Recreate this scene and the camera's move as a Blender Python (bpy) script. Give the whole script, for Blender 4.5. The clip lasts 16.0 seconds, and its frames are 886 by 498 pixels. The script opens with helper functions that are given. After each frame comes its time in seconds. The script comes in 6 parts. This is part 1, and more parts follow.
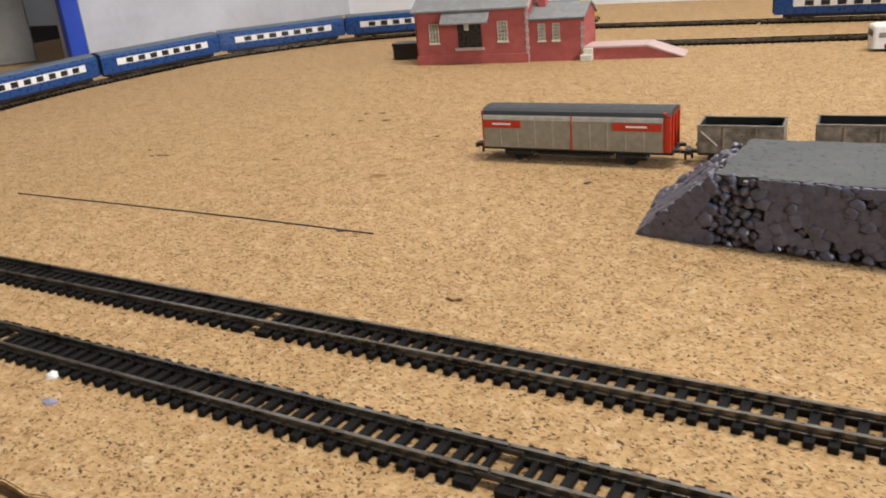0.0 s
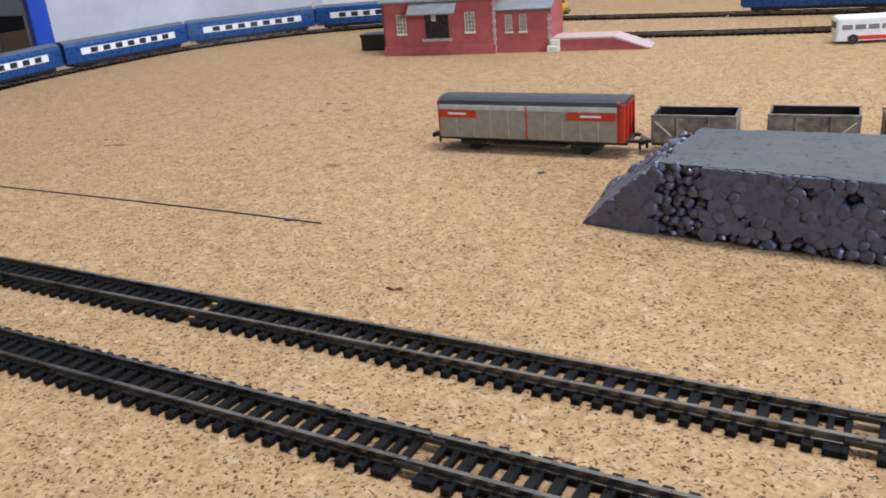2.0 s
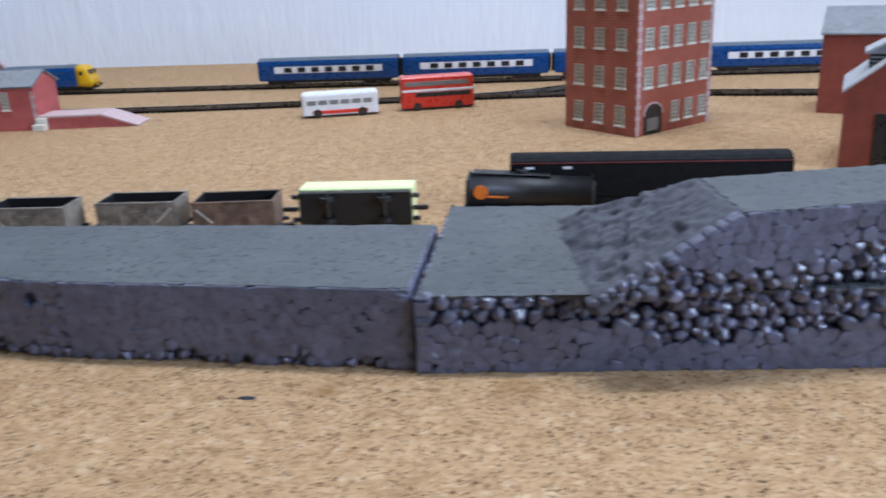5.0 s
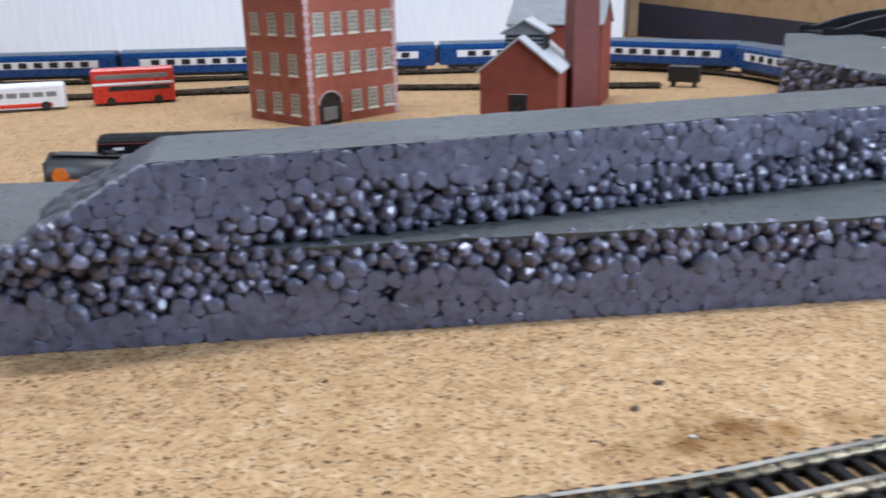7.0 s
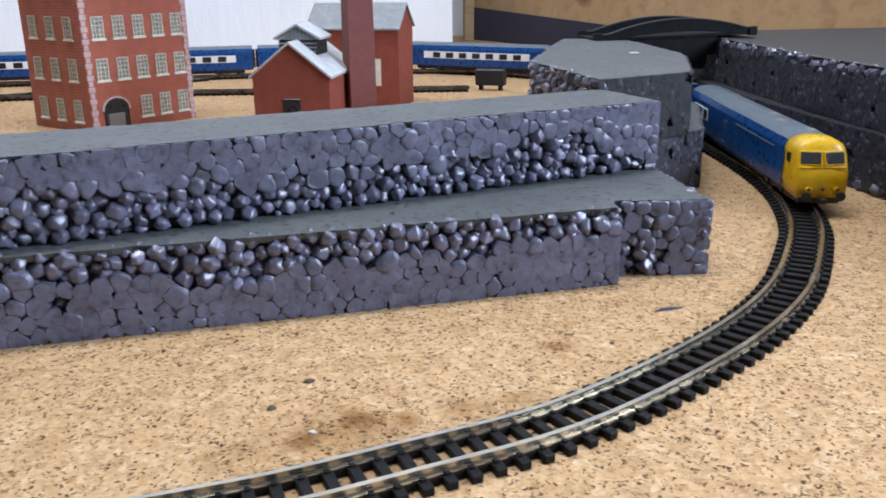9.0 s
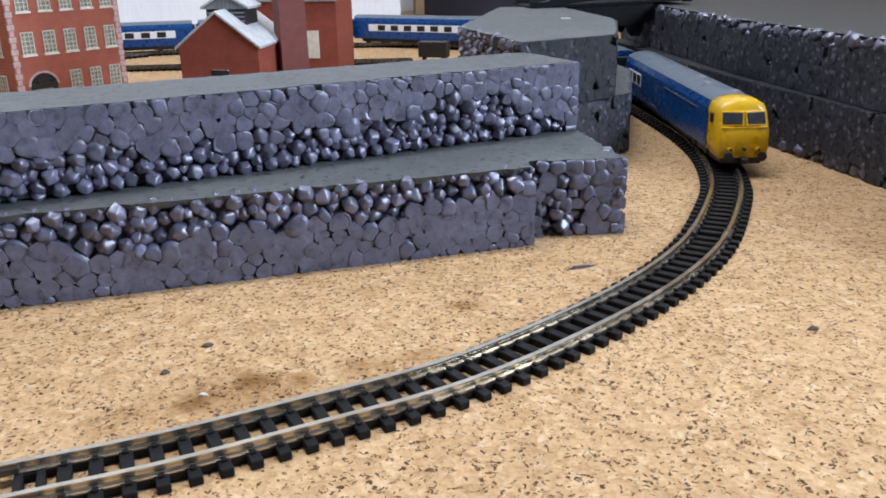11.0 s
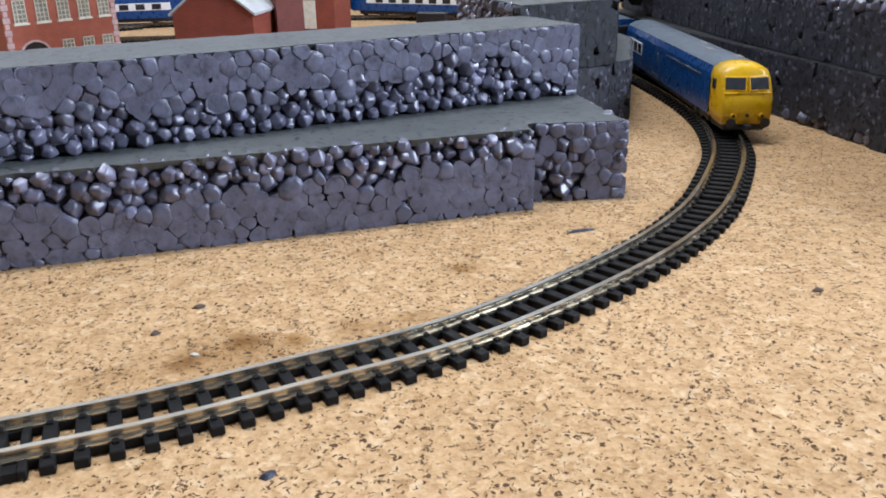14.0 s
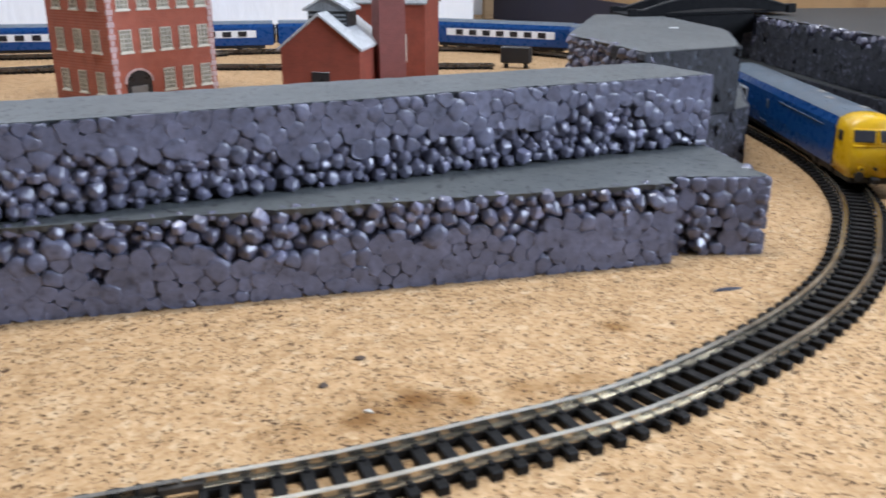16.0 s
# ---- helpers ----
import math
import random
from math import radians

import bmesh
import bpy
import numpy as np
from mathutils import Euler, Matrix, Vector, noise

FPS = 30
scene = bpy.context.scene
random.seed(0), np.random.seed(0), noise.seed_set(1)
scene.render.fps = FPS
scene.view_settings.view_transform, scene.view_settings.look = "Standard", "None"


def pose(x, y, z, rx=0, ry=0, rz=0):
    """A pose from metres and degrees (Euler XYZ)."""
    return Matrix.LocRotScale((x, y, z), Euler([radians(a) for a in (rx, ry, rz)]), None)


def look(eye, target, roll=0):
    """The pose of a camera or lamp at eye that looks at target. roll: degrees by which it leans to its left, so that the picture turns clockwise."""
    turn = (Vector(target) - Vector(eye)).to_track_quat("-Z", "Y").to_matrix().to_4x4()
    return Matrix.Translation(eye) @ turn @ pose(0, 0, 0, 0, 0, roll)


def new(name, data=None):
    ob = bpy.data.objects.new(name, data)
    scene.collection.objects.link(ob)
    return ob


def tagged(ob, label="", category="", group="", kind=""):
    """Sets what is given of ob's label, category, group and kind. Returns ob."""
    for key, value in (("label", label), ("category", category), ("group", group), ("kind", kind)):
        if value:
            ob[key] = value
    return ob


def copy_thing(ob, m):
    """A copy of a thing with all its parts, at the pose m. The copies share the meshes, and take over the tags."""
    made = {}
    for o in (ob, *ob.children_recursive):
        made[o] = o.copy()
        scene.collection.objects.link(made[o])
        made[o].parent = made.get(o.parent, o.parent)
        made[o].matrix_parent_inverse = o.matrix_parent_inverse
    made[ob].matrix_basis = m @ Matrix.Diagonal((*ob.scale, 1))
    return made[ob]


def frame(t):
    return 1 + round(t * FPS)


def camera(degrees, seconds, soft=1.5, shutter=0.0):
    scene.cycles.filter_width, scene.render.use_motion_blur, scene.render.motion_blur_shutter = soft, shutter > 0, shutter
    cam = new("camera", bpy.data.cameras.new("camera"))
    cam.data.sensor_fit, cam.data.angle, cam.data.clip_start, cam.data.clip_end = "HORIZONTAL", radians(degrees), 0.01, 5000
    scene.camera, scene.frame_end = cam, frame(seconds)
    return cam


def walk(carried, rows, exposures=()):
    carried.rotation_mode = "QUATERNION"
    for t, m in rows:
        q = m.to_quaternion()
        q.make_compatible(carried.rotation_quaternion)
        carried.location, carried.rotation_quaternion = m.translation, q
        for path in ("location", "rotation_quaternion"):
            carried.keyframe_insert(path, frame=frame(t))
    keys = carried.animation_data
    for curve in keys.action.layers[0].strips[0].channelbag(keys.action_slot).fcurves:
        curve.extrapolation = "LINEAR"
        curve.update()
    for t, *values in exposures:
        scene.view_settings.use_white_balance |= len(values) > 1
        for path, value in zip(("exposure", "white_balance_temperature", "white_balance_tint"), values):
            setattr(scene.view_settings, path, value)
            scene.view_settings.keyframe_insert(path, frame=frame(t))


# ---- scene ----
cam = camera(55.59, 16.0, soft=1.8, shutter=0.5)
# seconds, place in metres, turn in degrees
PATH = [
    (0.0, 0.04442, -0.01046, 0.10837, 69.113, 4.995, 29.555),
    (0.5, 0.04967, -0.00869, 0.10483, 68.351, 4.336, 28.975),
    (1.0, 0.04957, -0.00683, 0.10222, 67.738, 4.320, 28.630),
    (1.5, 0.05018, -0.00579, 0.10455, 68.613, 4.700, 28.855),
    (2.0, 0.05458, -0.00223, 0.10458, 68.626, 4.576, 28.469),
    (2.5, 0.06276, 0.00141, 0.10472, 68.489, 4.773, 27.698),
    (3.0, 0.08298, 0.00524, 0.10720, 69.689, 4.563, 25.043),
    (3.5, 0.10840, 0.01464, 0.10974, 69.713, 3.986, 21.172),
    (4.0, 0.14405, 0.02220, 0.10907, 70.267, 3.648, 15.789),
    (4.5, 0.17230, 0.02606, 0.11278, 70.287, 3.116, 11.855),
    (4.7, 0.18547, 0.03135, 0.11277, 70.685, 2.761, 10.191),
    (6.8, 0.30560, 0.06859, 0.08688, 71.617, 1.815, 0.003),
    (7.0, 0.31368, 0.06582, 0.08603, 71.963, 1.200, -1.659),
    (7.5, 0.33416, 0.06307, 0.08757, 72.401, 1.111, -4.793),
    (8.0, 0.34781, 0.05879, 0.08883, 72.471, 1.085, -6.792),
    (8.5, 0.35750, 0.05865, 0.08653, 72.037, 0.911, -8.496),
    (9.0, 0.36553, 0.05680, 0.08662, 72.027, 0.523, -9.770),
    (9.5, 0.37062, 0.05667, 0.08610, 71.037, 0.662, -10.531),
    (10.0, 0.37483, 0.05632, 0.08401, 70.730, 0.948, -11.684),
    (12.5, 0.38201, 0.05303, 0.07827, 70.302, 0.931, -12.647),
    (13.0, 0.38169, 0.05440, 0.07732, 70.064, 1.109, -12.655),
    (13.5, 0.38197, 0.05630, 0.07816, 69.685, 1.006, -12.702),
    (14.0, 0.38096, 0.05717, 0.07548, 69.245, 0.873, -12.441),
    (14.5, 0.38086, 0.05776, 0.07413, 68.975, 0.658, -12.401),
    (15.0, 0.37527, 0.05992, 0.07817, 69.744, 0.134, -11.728),
    (15.5, 0.37065, 0.06127, 0.08078, 70.299, 0.227, -11.134),
    (16.0, 0.35620, 0.06612, 0.08191, 70.857, 0.003, -8.990),
]
EXPOSURES = [(0.0, -0.56, 8050, 10), (0.5, -0.55, 7850, 10), (1.5, -0.50, 6800, 10), (3.0, -0.60, 5950, 10), (4.5, -0.73, 5700, 10), (7.0, -0.56, 6200, 10), (8.0, -0.48, 6250, 10), (12.5, -0.55, 6500, 10), (16.0, -0.50, 6400, 10)]
walk(cam, [(t, pose(*p)) for t, *p in PATH], EXPOSURES)

# ---- light ----
world = bpy.data.worlds.new("room_light")
scene.world = world
world.use_nodes = True
world.node_tree.nodes["Background"].inputs[0].default_value = (0.75, 0.85, 1.0, 1)
world.node_tree.nodes["Background"].inputs[1].default_value = 0.02
scene.view_settings.exposure = 0.0


def area_lamp(name, m, sx, sy, watts, colour):
    d = bpy.data.lights.new(name, "AREA")
    d.shape, d.size, d.size_y, d.energy, d.color = "RECTANGLE", sx, sy, watts, colour
    ob = new(name, d)
    ob.matrix_world = m
    return ob


area_lamp("strip_light_lamp", look((0.18, 0.46, 1.48), (0.18, 0.4599, 0)), 1.0, 0.16, 33, (0.93, 0.955, 1.0))
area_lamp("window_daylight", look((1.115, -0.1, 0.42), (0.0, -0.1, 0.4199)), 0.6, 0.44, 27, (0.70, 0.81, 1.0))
area_lamp("far_window_daylight", look((1.115, 0.98, 0.95), (0.0, 0.98, 0.9499)), 0.46, 0.4, 7, (0.80, 0.88, 1.0))

# ---- materials ----


def material(name, base, rough=0.6, metal=0.0):
    m = bpy.data.materials.new(name)
    m.use_nodes = True
    b = m.node_tree.nodes["Principled BSDF"]
    b.inputs["Base Color"].default_value = (*base, 1)
    b.inputs["Roughness"].default_value = rough
    b.inputs["Metallic"].default_value = metal
    return m


def node(m, kind, **sockets):
    n = m.node_tree.nodes.new(kind)
    for k, v in sockets.items():
        n.inputs[k.replace("_", " ")].default_value = v
    return n


def link(m, a, b):
    m.node_tree.links.new(a, b)


def ramp(m, source, stops):
    r = m.node_tree.nodes.new("ShaderNodeValToRGB")
    e = r.color_ramp.elements
    while len(e) < len(stops):
        e.new(0.5)
    for el, (p, c) in zip(e, stops):
        el.position = p
        el.color = (*c, 1) if len(c) == 3 else c
    link(m, source, r.inputs[0])
    return r.outputs[0]


def mix(m, fac, a, b, mode="MIX"):
    x = m.node_tree.nodes.new("ShaderNodeMix")
    x.data_type, x.blend_type = "RGBA", mode
    for s, v in ((x.inputs[0], fac), (x.inputs[6], a), (x.inputs[7], b)):
        if isinstance(v, (int, float)):
            s.default_value = v
        elif isinstance(v, tuple):
            s.default_value = (*v, 1)
        else:
            link(m, v, s)
    return x.outputs[2]


def bump(m, height, strength, distance):
    b = node(m, "ShaderNodeBump", Strength=strength, Distance=distance)
    link(m, height, b.inputs["Height"])
    link(m, b.outputs[0], m.node_tree.nodes["Principled BSDF"].inputs["Normal"])


def coords(m):
    return m.node_tree.nodes.new("ShaderNodeTexCoord").outputs["Object"]


def geo_pos(m):
    return m.node_tree.nodes.new("ShaderNodeNewGeometry").outputs["Position"]


def base_in(m):
    return m.node_tree.nodes["Principled BSDF"].inputs["Base Color"]


def worn(name, base, rough=0.5, metal=0.0, scale=300.0, amount=0.25, fine=1500.0, relief=0.0001):
    """Paint or plastic with blotches, fine grain and small relief."""
    m = material(name, base, rough, metal)
    p = coords(m)
    big = node(m, "ShaderNodeTexNoise", Scale=scale, Detail=4.0, Roughness=0.6)
    small = node(m, "ShaderNodeTexNoise", Scale=fine, Detail=2.0)
    link(m, p, big.inputs["Vector"])
    link(m, p, small.inputs["Vector"])
    dark = tuple(c * (1 - amount) for c in base)
    light = tuple(min(1, c * (1 + amount * 0.6)) for c in base)
    c = ramp(m, big.outputs[0], [(0.32, dark), (0.68, light)])
    c = mix(m, 0.15, c, ramp(m, small.outputs[0], [(0.35, dark), (0.65, light)]))
    link(m, c, base_in(m))
    link(m, ramp(m, big.outputs[0], [(0.3, (rough * 0.75,) * 3), (0.7, (min(1, rough * 1.25),) * 3)]), m.node_tree.nodes["Principled BSDF"].inputs["Roughness"])
    if relief:
        bump(m, small.outputs[0], 0.35, relief)
    return m


def cork_material():
    m = material("cork", (0.5, 0.33, 0.17), 0.85)
    p = geo_pos(m)
    warp = node(m, "ShaderNodeTexNoise", Scale=600.0, Detail=3.0)
    link(m, p, warp.inputs["Vector"])
    wv = m.node_tree.nodes.new("ShaderNodeVectorMath")
    wv.operation = "MULTIPLY_ADD"
    link(m, warp.outputs["Color"], wv.inputs[0])
    wv.inputs[1].default_value = (0.003, 0.003, 0.0)
    link(m, p, wv.inputs[2])
    grain = node(m, "ShaderNodeTexVoronoi", Scale=480.0)
    fine = node(m, "ShaderNodeTexVoronoi", Scale=1150.0)
    speck = node(m, "ShaderNodeTexVoronoi", Scale=1900.0)
    blur = node(m, "ShaderNodeTexNoise", Scale=700.0, Detail=4.0, Roughness=0.65)
    for v in (grain, fine, speck):
        link(m, wv.outputs[0], v.inputs["Vector"])
    link(m, p, blur.inputs["Vector"])
    sep = m.node_tree.nodes.new("ShaderNodeSeparateColor")
    link(m, grain.outputs["Color"], sep.inputs[0])
    c = ramp(m, sep.outputs[0], [(0.0, (0.36, 0.215, 0.095)), (0.22, (0.58, 0.385, 0.195)), (0.7, (0.68, 0.475, 0.262)), (0.9, (0.78, 0.60, 0.37)), (1.0, (0.90, 0.77, 0.55))])
    sf = m.node_tree.nodes.new("ShaderNodeSeparateColor")
    link(m, fine.outputs["Color"], sf.inputs[0])
    c = mix(m, 0.4, c, ramp(m, sf.outputs[0], [(0.0, (0.40, 0.25, 0.12)), (0.25, (0.60, 0.41, 0.21)), (1.0, (0.74, 0.56, 0.34))]))
    c = mix(m, 0.42, c, ramp(m, blur.outputs[0], [(0.33, (0.34, 0.21, 0.095)), (0.48, (0.62, 0.43, 0.235)), (0.66, (0.82, 0.65, 0.43))]))
    ss = m.node_tree.nodes.new("ShaderNodeSeparateColor")
    link(m, speck.outputs["Color"], ss.inputs[0])
    patch = node(m, "ShaderNodeTexNoise", Scale=160.0, Detail=2.0)
    link(m, p, patch.inputs["Vector"])
    add = m.node_tree.nodes.new("ShaderNodeMath")
    add.operation = "MULTIPLY_ADD"
    link(m, patch.outputs[0], add.inputs[0])
    add.inputs[1].default_value = 0.3
    link(m, ss.outputs[1], add.inputs[2])
    half = m.node_tree.nodes.new("ShaderNodeMath")
    half.operation = "MULTIPLY"
    link(m, add.outputs[0], half.inputs[0])
    half.inputs[1].default_value = 0.7
    isdark = ramp(m, half.outputs[0], [(0.69, (0, 0, 0)), (0.755, (1, 1, 1))])
    c = mix(m, isdark, c, (0.105, 0.06, 0.03))
    c = mix(m, 1.0, c, (0.70, 0.635, 0.585), "MULTIPLY")
    tone = node(m, "ShaderNodeTexNoise", Scale=9.0, Detail=3.0)
    link(m, p, tone.inputs["Vector"])
    c = mix(m, 0.5, c, ramp(m, tone.outputs[0], [(0.3, (0.86, 0.84, 0.8)), (0.7, (1, 1, 1))]), "MULTIPLY")
    mott = node(m, "ShaderNodeTexNoise", Scale=120.0, Detail=3.0, Roughness=0.6)
    link(m, p, mott.inputs["Vector"])
    c = mix(m, 0.6, c, ramp(m, mott.outputs[0], [(0.35, (0.80, 0.76, 0.70)), (0.5, (1, 1, 1)), (0.68, (1.1, 1.1, 1.1))]), "MULTIPLY")
    # brown spill stains on the sheet
    for x, y, r, s in STAINS:
        d = m.node_tree.nodes.new("ShaderNodeVectorMath")
        d.operation = "DISTANCE"
        sw = m.node_tree.nodes.new("ShaderNodeVectorMath")
        sw.operation = "MULTIPLY_ADD"
        link(m, warp2(m, p), sw.inputs[0])
        sw.inputs[1].default_value = (r * 1.6, r * 1.6, 0)
        link(m, p, sw.inputs[2])
        link(m, sw.outputs[0], d.inputs[0])
        d.inputs[1].default_value = (x + r * 0.8, y + r * 0.8, 0)
        mp = node(m, "ShaderNodeMapRange")
        link(m, d.outputs["Value"], mp.inputs[0])
        mp.inputs[1].default_value, mp.inputs[2].default_value, mp.inputs[3].default_value, mp.inputs[4].default_value = r * 0.25, r, s, 0.0
        c = mix(m, mp.outputs[0], c, (0.50, 0.39, 0.22), "MULTIPLY")
    link(m, c, base_in(m))
    bs = m.node_tree.nodes["Principled BSDF"]
    bs.inputs["Specular IOR Level"].default_value = 0.22
    hgt = mix(m, isdark, grain.outputs["Distance"], (0.0, 0.0, 0.0))
    bump(m, hgt, 0.5, 0.0006)
    return m


WARPS = {}


def warp2(m, p):
    if m.name not in WARPS:
        n = node(m, "ShaderNodeTexNoise", Scale=70.0, Detail=4.0)
        link(m, p, n.inputs["Vector"])
        WARPS[m.name] = n.outputs["Color"]
    return WARPS[m.name]


STAINS = [(0.371, 0.2095, 0.015, 0.7), (0.374, 0.211, 0.006, 0.9), (0.363, 0.206, 0.005, 0.8), (0.384, 0.2095, 0.004, 0.9), (0.351, 0.203, 0.012, 0.4), (0.396, 0.212, 0.008, 0.6), (0.408, 0.2145, 0.006, 0.6), (0.425, 0.238, 0.005, 0.9), (-0.184, 0.309, 0.006, 0.9), (0.14, 0.24, 0.006, 0.6), (0.192, 0.245, 0.008, 0.6), (0.03, 0.22, 0.03, 0.2)]


def foam_material(name, base, pale=1.5, grit=0.75, gloss=0.0, rough=0.4, flecks=0.0):
    """Grey-painted expanded polystyrene."""
    m = material(name, base, rough)
    p = coords(m)
    n1 = node(m, "ShaderNodeTexNoise", Scale=60.0, Detail=4.0)
    n2 = node(m, "ShaderNodeTexNoise", Scale=900.0, Detail=3.0)
    link(m, p, n1.inputs["Vector"])
    link(m, p, n2.inputs["Vector"])
    dark = tuple(v * 0.72 for v in base)
    light = tuple(v * 1.3 for v in base)
    c = ramp(m, n1.outputs[0], [(0.3, dark), (0.7, light)])
    c = mix(m, 0.35, c, ramp(m, n2.outputs[0], [(0.3, dark), (0.7, light)]))
    info = m.node_tree.nodes.new("ShaderNodeObjectInfo")
    c = mix(m, 0.4, c, ramp(m, info.outputs["Random"], [(0.0, tuple(v * 0.82 for v in base)), (0.6, base), (0.88, tuple(v * 1.15 for v in base)), (1.0, tuple(min(1, v * pale) for v in base))]))
    n3 = node(m, "ShaderNodeTexNoise", Scale=380.0, Detail=3.0, Roughness=0.6)
    link(m, p, n3.inputs["Vector"])
    c = mix(m, grit, c, ramp(m, n3.outputs[0], [(0.30, (0.35, 0.35, 0.37)), (0.43, (0.95, 0.95, 0.95)), (0.72, (1.45, 1.45, 1.5))]), "MULTIPLY")
    if flecks:
        fl = node(m, "ShaderNodeTexVoronoi", Scale=700.0)
        link(m, p, fl.inputs["Vector"])
        fs = m.node_tree.nodes.new("ShaderNodeSeparateColor")
        link(m, fl.outputs["Color"], fs.inputs[0])
        c = mix(m, ramp(m, fs.outputs[0], [(1 - flecks - 0.04, (0, 0, 0)), (1 - flecks, (1, 1, 1))]), c, tuple(min(1, v * 4.0) for v in base))
        c = mix(m, ramp(m, fs.outputs[1], [(0.80, (0, 0, 0)), (0.86, (1, 1, 1))]), c, tuple(v * 0.25 for v in base))
    link(m, c, base_in(m))
    if gloss:
        bs = m.node_tree.nodes["Principled BSDF"]
        bs.inputs["Coat Weight"].default_value = gloss
        bs.inputs["Coat Roughness"].default_value = 0.2
        bs.inputs["Roughness"].default_value = 0.3
        bump(m, n2.outputs[0], 0.2, 0.0002)
    else:
        bump(m, mix(m, 0.6, n2.outputs[0], n3.outputs[0]), 0.5, 0.0006)
    return m


def slice_material(name="sliced_foam", shade=1.0):
    """The sliced top of the foam: flat cells with dark slits and pits."""
    m = material(name, (0.105, 0.115, 0.115), 0.55)
    p = coords(m)
    st = m.node_tree.nodes.new("ShaderNodeMapping")
    link(m, p, st.inputs[0])
    v = node(m, "ShaderNodeTexVoronoi", Scale=230.0)
    v.feature = "DISTANCE_TO_EDGE"
    cell = node(m, "ShaderNodeTexVoronoi", Scale=230.0)
    nz = node(m, "ShaderNodeTexNoise", Scale=430.0, Detail=2.0)
    big = node(m, "ShaderNodeTexNoise", Scale=25.0, Detail=4.0)
    fine = node(m, "ShaderNodeTexNoise", Scale=1400.0, Detail=2.0)
    for k in (v, cell, nz, big, fine):
        link(m, st.outputs[0], k.inputs["Vector"])
    gap = ramp(m, v.outputs["Distance"], [(0.05, (1, 1, 1)), (0.11, (0, 0, 0))])
    some = ramp(m, nz.outputs[0], [(0.565, (0, 0, 0)), (0.605, (1, 1, 1))])
    slit = mix(m, 1.0, gap, some, "MULTIPLY")
    sc = m.node_tree.nodes.new("ShaderNodeSeparateColor")
    link(m, cell.outputs["Color"], sc.inputs[0])
    c = ramp(m, big.outputs[0], [(0.3, (0.07, 0.08, 0.083)), (0.7, (0.115, 0.125, 0.125))])
    c = mix(m, 0.25, c, ramp(m, sc.outputs[0], [(0.0, (0.07, 0.078, 0.085)), (1.0, (0.16, 0.17, 0.17))]))
    c = mix(m, 1.0, c, (shade, shade, shade), "MULTIPLY")
    c = mix(m, slit, c, (0.012, 0.012, 0.015))
    link(m, c, base_in(m))
    h = mix(m, slit, fine.outputs[0], (-4.0, -4.0, -4.0))
    bump(m, h, 0.4, 0.0003)
    return m


def brick_material(name, a, b, mortar, relief=True):
    """Printed brick paper on card."""
    m = material(name, a, 0.7)
    p = coords(m)
    mp = m.node_tree.nodes.new("ShaderNodeMapping")
    mp.inputs["Rotation"].default_value = (radians(90), 0, 0)
    link(m, p, mp.inputs[0])
    br = node(m, "ShaderNodeTexBrick", Color1=(*a, 1), Color2=(*b, 1), Mortar=(*mortar, 1), Scale=1.0, Mortar_Size=0.00016, Brick_Width=0.0022, Row_Height=0.00085)
    link(m, mp.outputs[0], br.inputs["Vector"])
    n = node(m, "ShaderNodeTexNoise", Scale=140.0, Detail=4.0)
    link(m, p, n.inputs["Vector"])
    c = mix(m, 0.6, br.outputs[0], ramp(m, n.outputs[0], [(0.3, (0.72, 0.7, 0.7)), (0.7, (1.15, 1.1, 1.1))]), "MULTIPLY")
    link(m, c, base_in(m))
    return m


def slate_material(name, a, b):
    m = material(name, a, 0.65)
    p = coords(m)
    br = node(m, "ShaderNodeTexBrick", Color1=(*a, 1), Color2=(*b, 1), Mortar=(*(v * 0.5 for v in a), 1), Scale=1.0, Mortar_Size=0.0001, Brick_Width=0.002, Row_Height=0.0016)
    link(m, p, br.inputs["Vector"])
    n = node(m, "ShaderNodeTexNoise", Scale=120.0, Detail=4.0)
    link(m, p, n.inputs["Vector"])
    link(m, mix(m, 0.5, br.outputs[0], ramp(m, n.outputs[0], [(0.3, (0.75,) * 3), (0.7, (1.15,) * 3)]), "MULTIPLY"), base_in(m))
    return m


def plaster_material():
    m = material("white_wall", (0.8, 0.8, 0.8), 0.8)
    p = geo_pos(m)
    mp = m.node_tree.nodes.new("ShaderNodeMapping")
    mp.inputs["Scale"].default_value = (1.0, 1.0, 0.25)
    link(m, p, mp.inputs[0])
    n1 = node(m, "ShaderNodeTexNoise", Scale=7.0, Detail=5.0)
    n2 = node(m, "ShaderNodeTexNoise", Scale=75.0, Detail=4.0)
    link(m, p, n1.inputs["Vector"])
    link(m, mp.outputs[0], n2.inputs["Vector"])
    link(m, ramp(m, n1.outputs[0], [(0.3, (0.80, 0.85, 0.93)), (0.7, (0.86, 0.90, 0.95))]), base_in(m))
    bump(m, n2.outputs[0], 0.65, 0.003)
    return m


def drab(name, base):
    m = material(name, base, 0.8)
    n1 = node(m, "ShaderNodeTexNoise", Scale=5.0, Detail=6.0)
    link(m, geo_pos(m), n1.inputs["Vector"])
    link(m, ramp(m, n1.outputs[0], [(0.3, tuple(v * 0.8 for v in base)), (0.7, base)]), base_in(m))
    return m


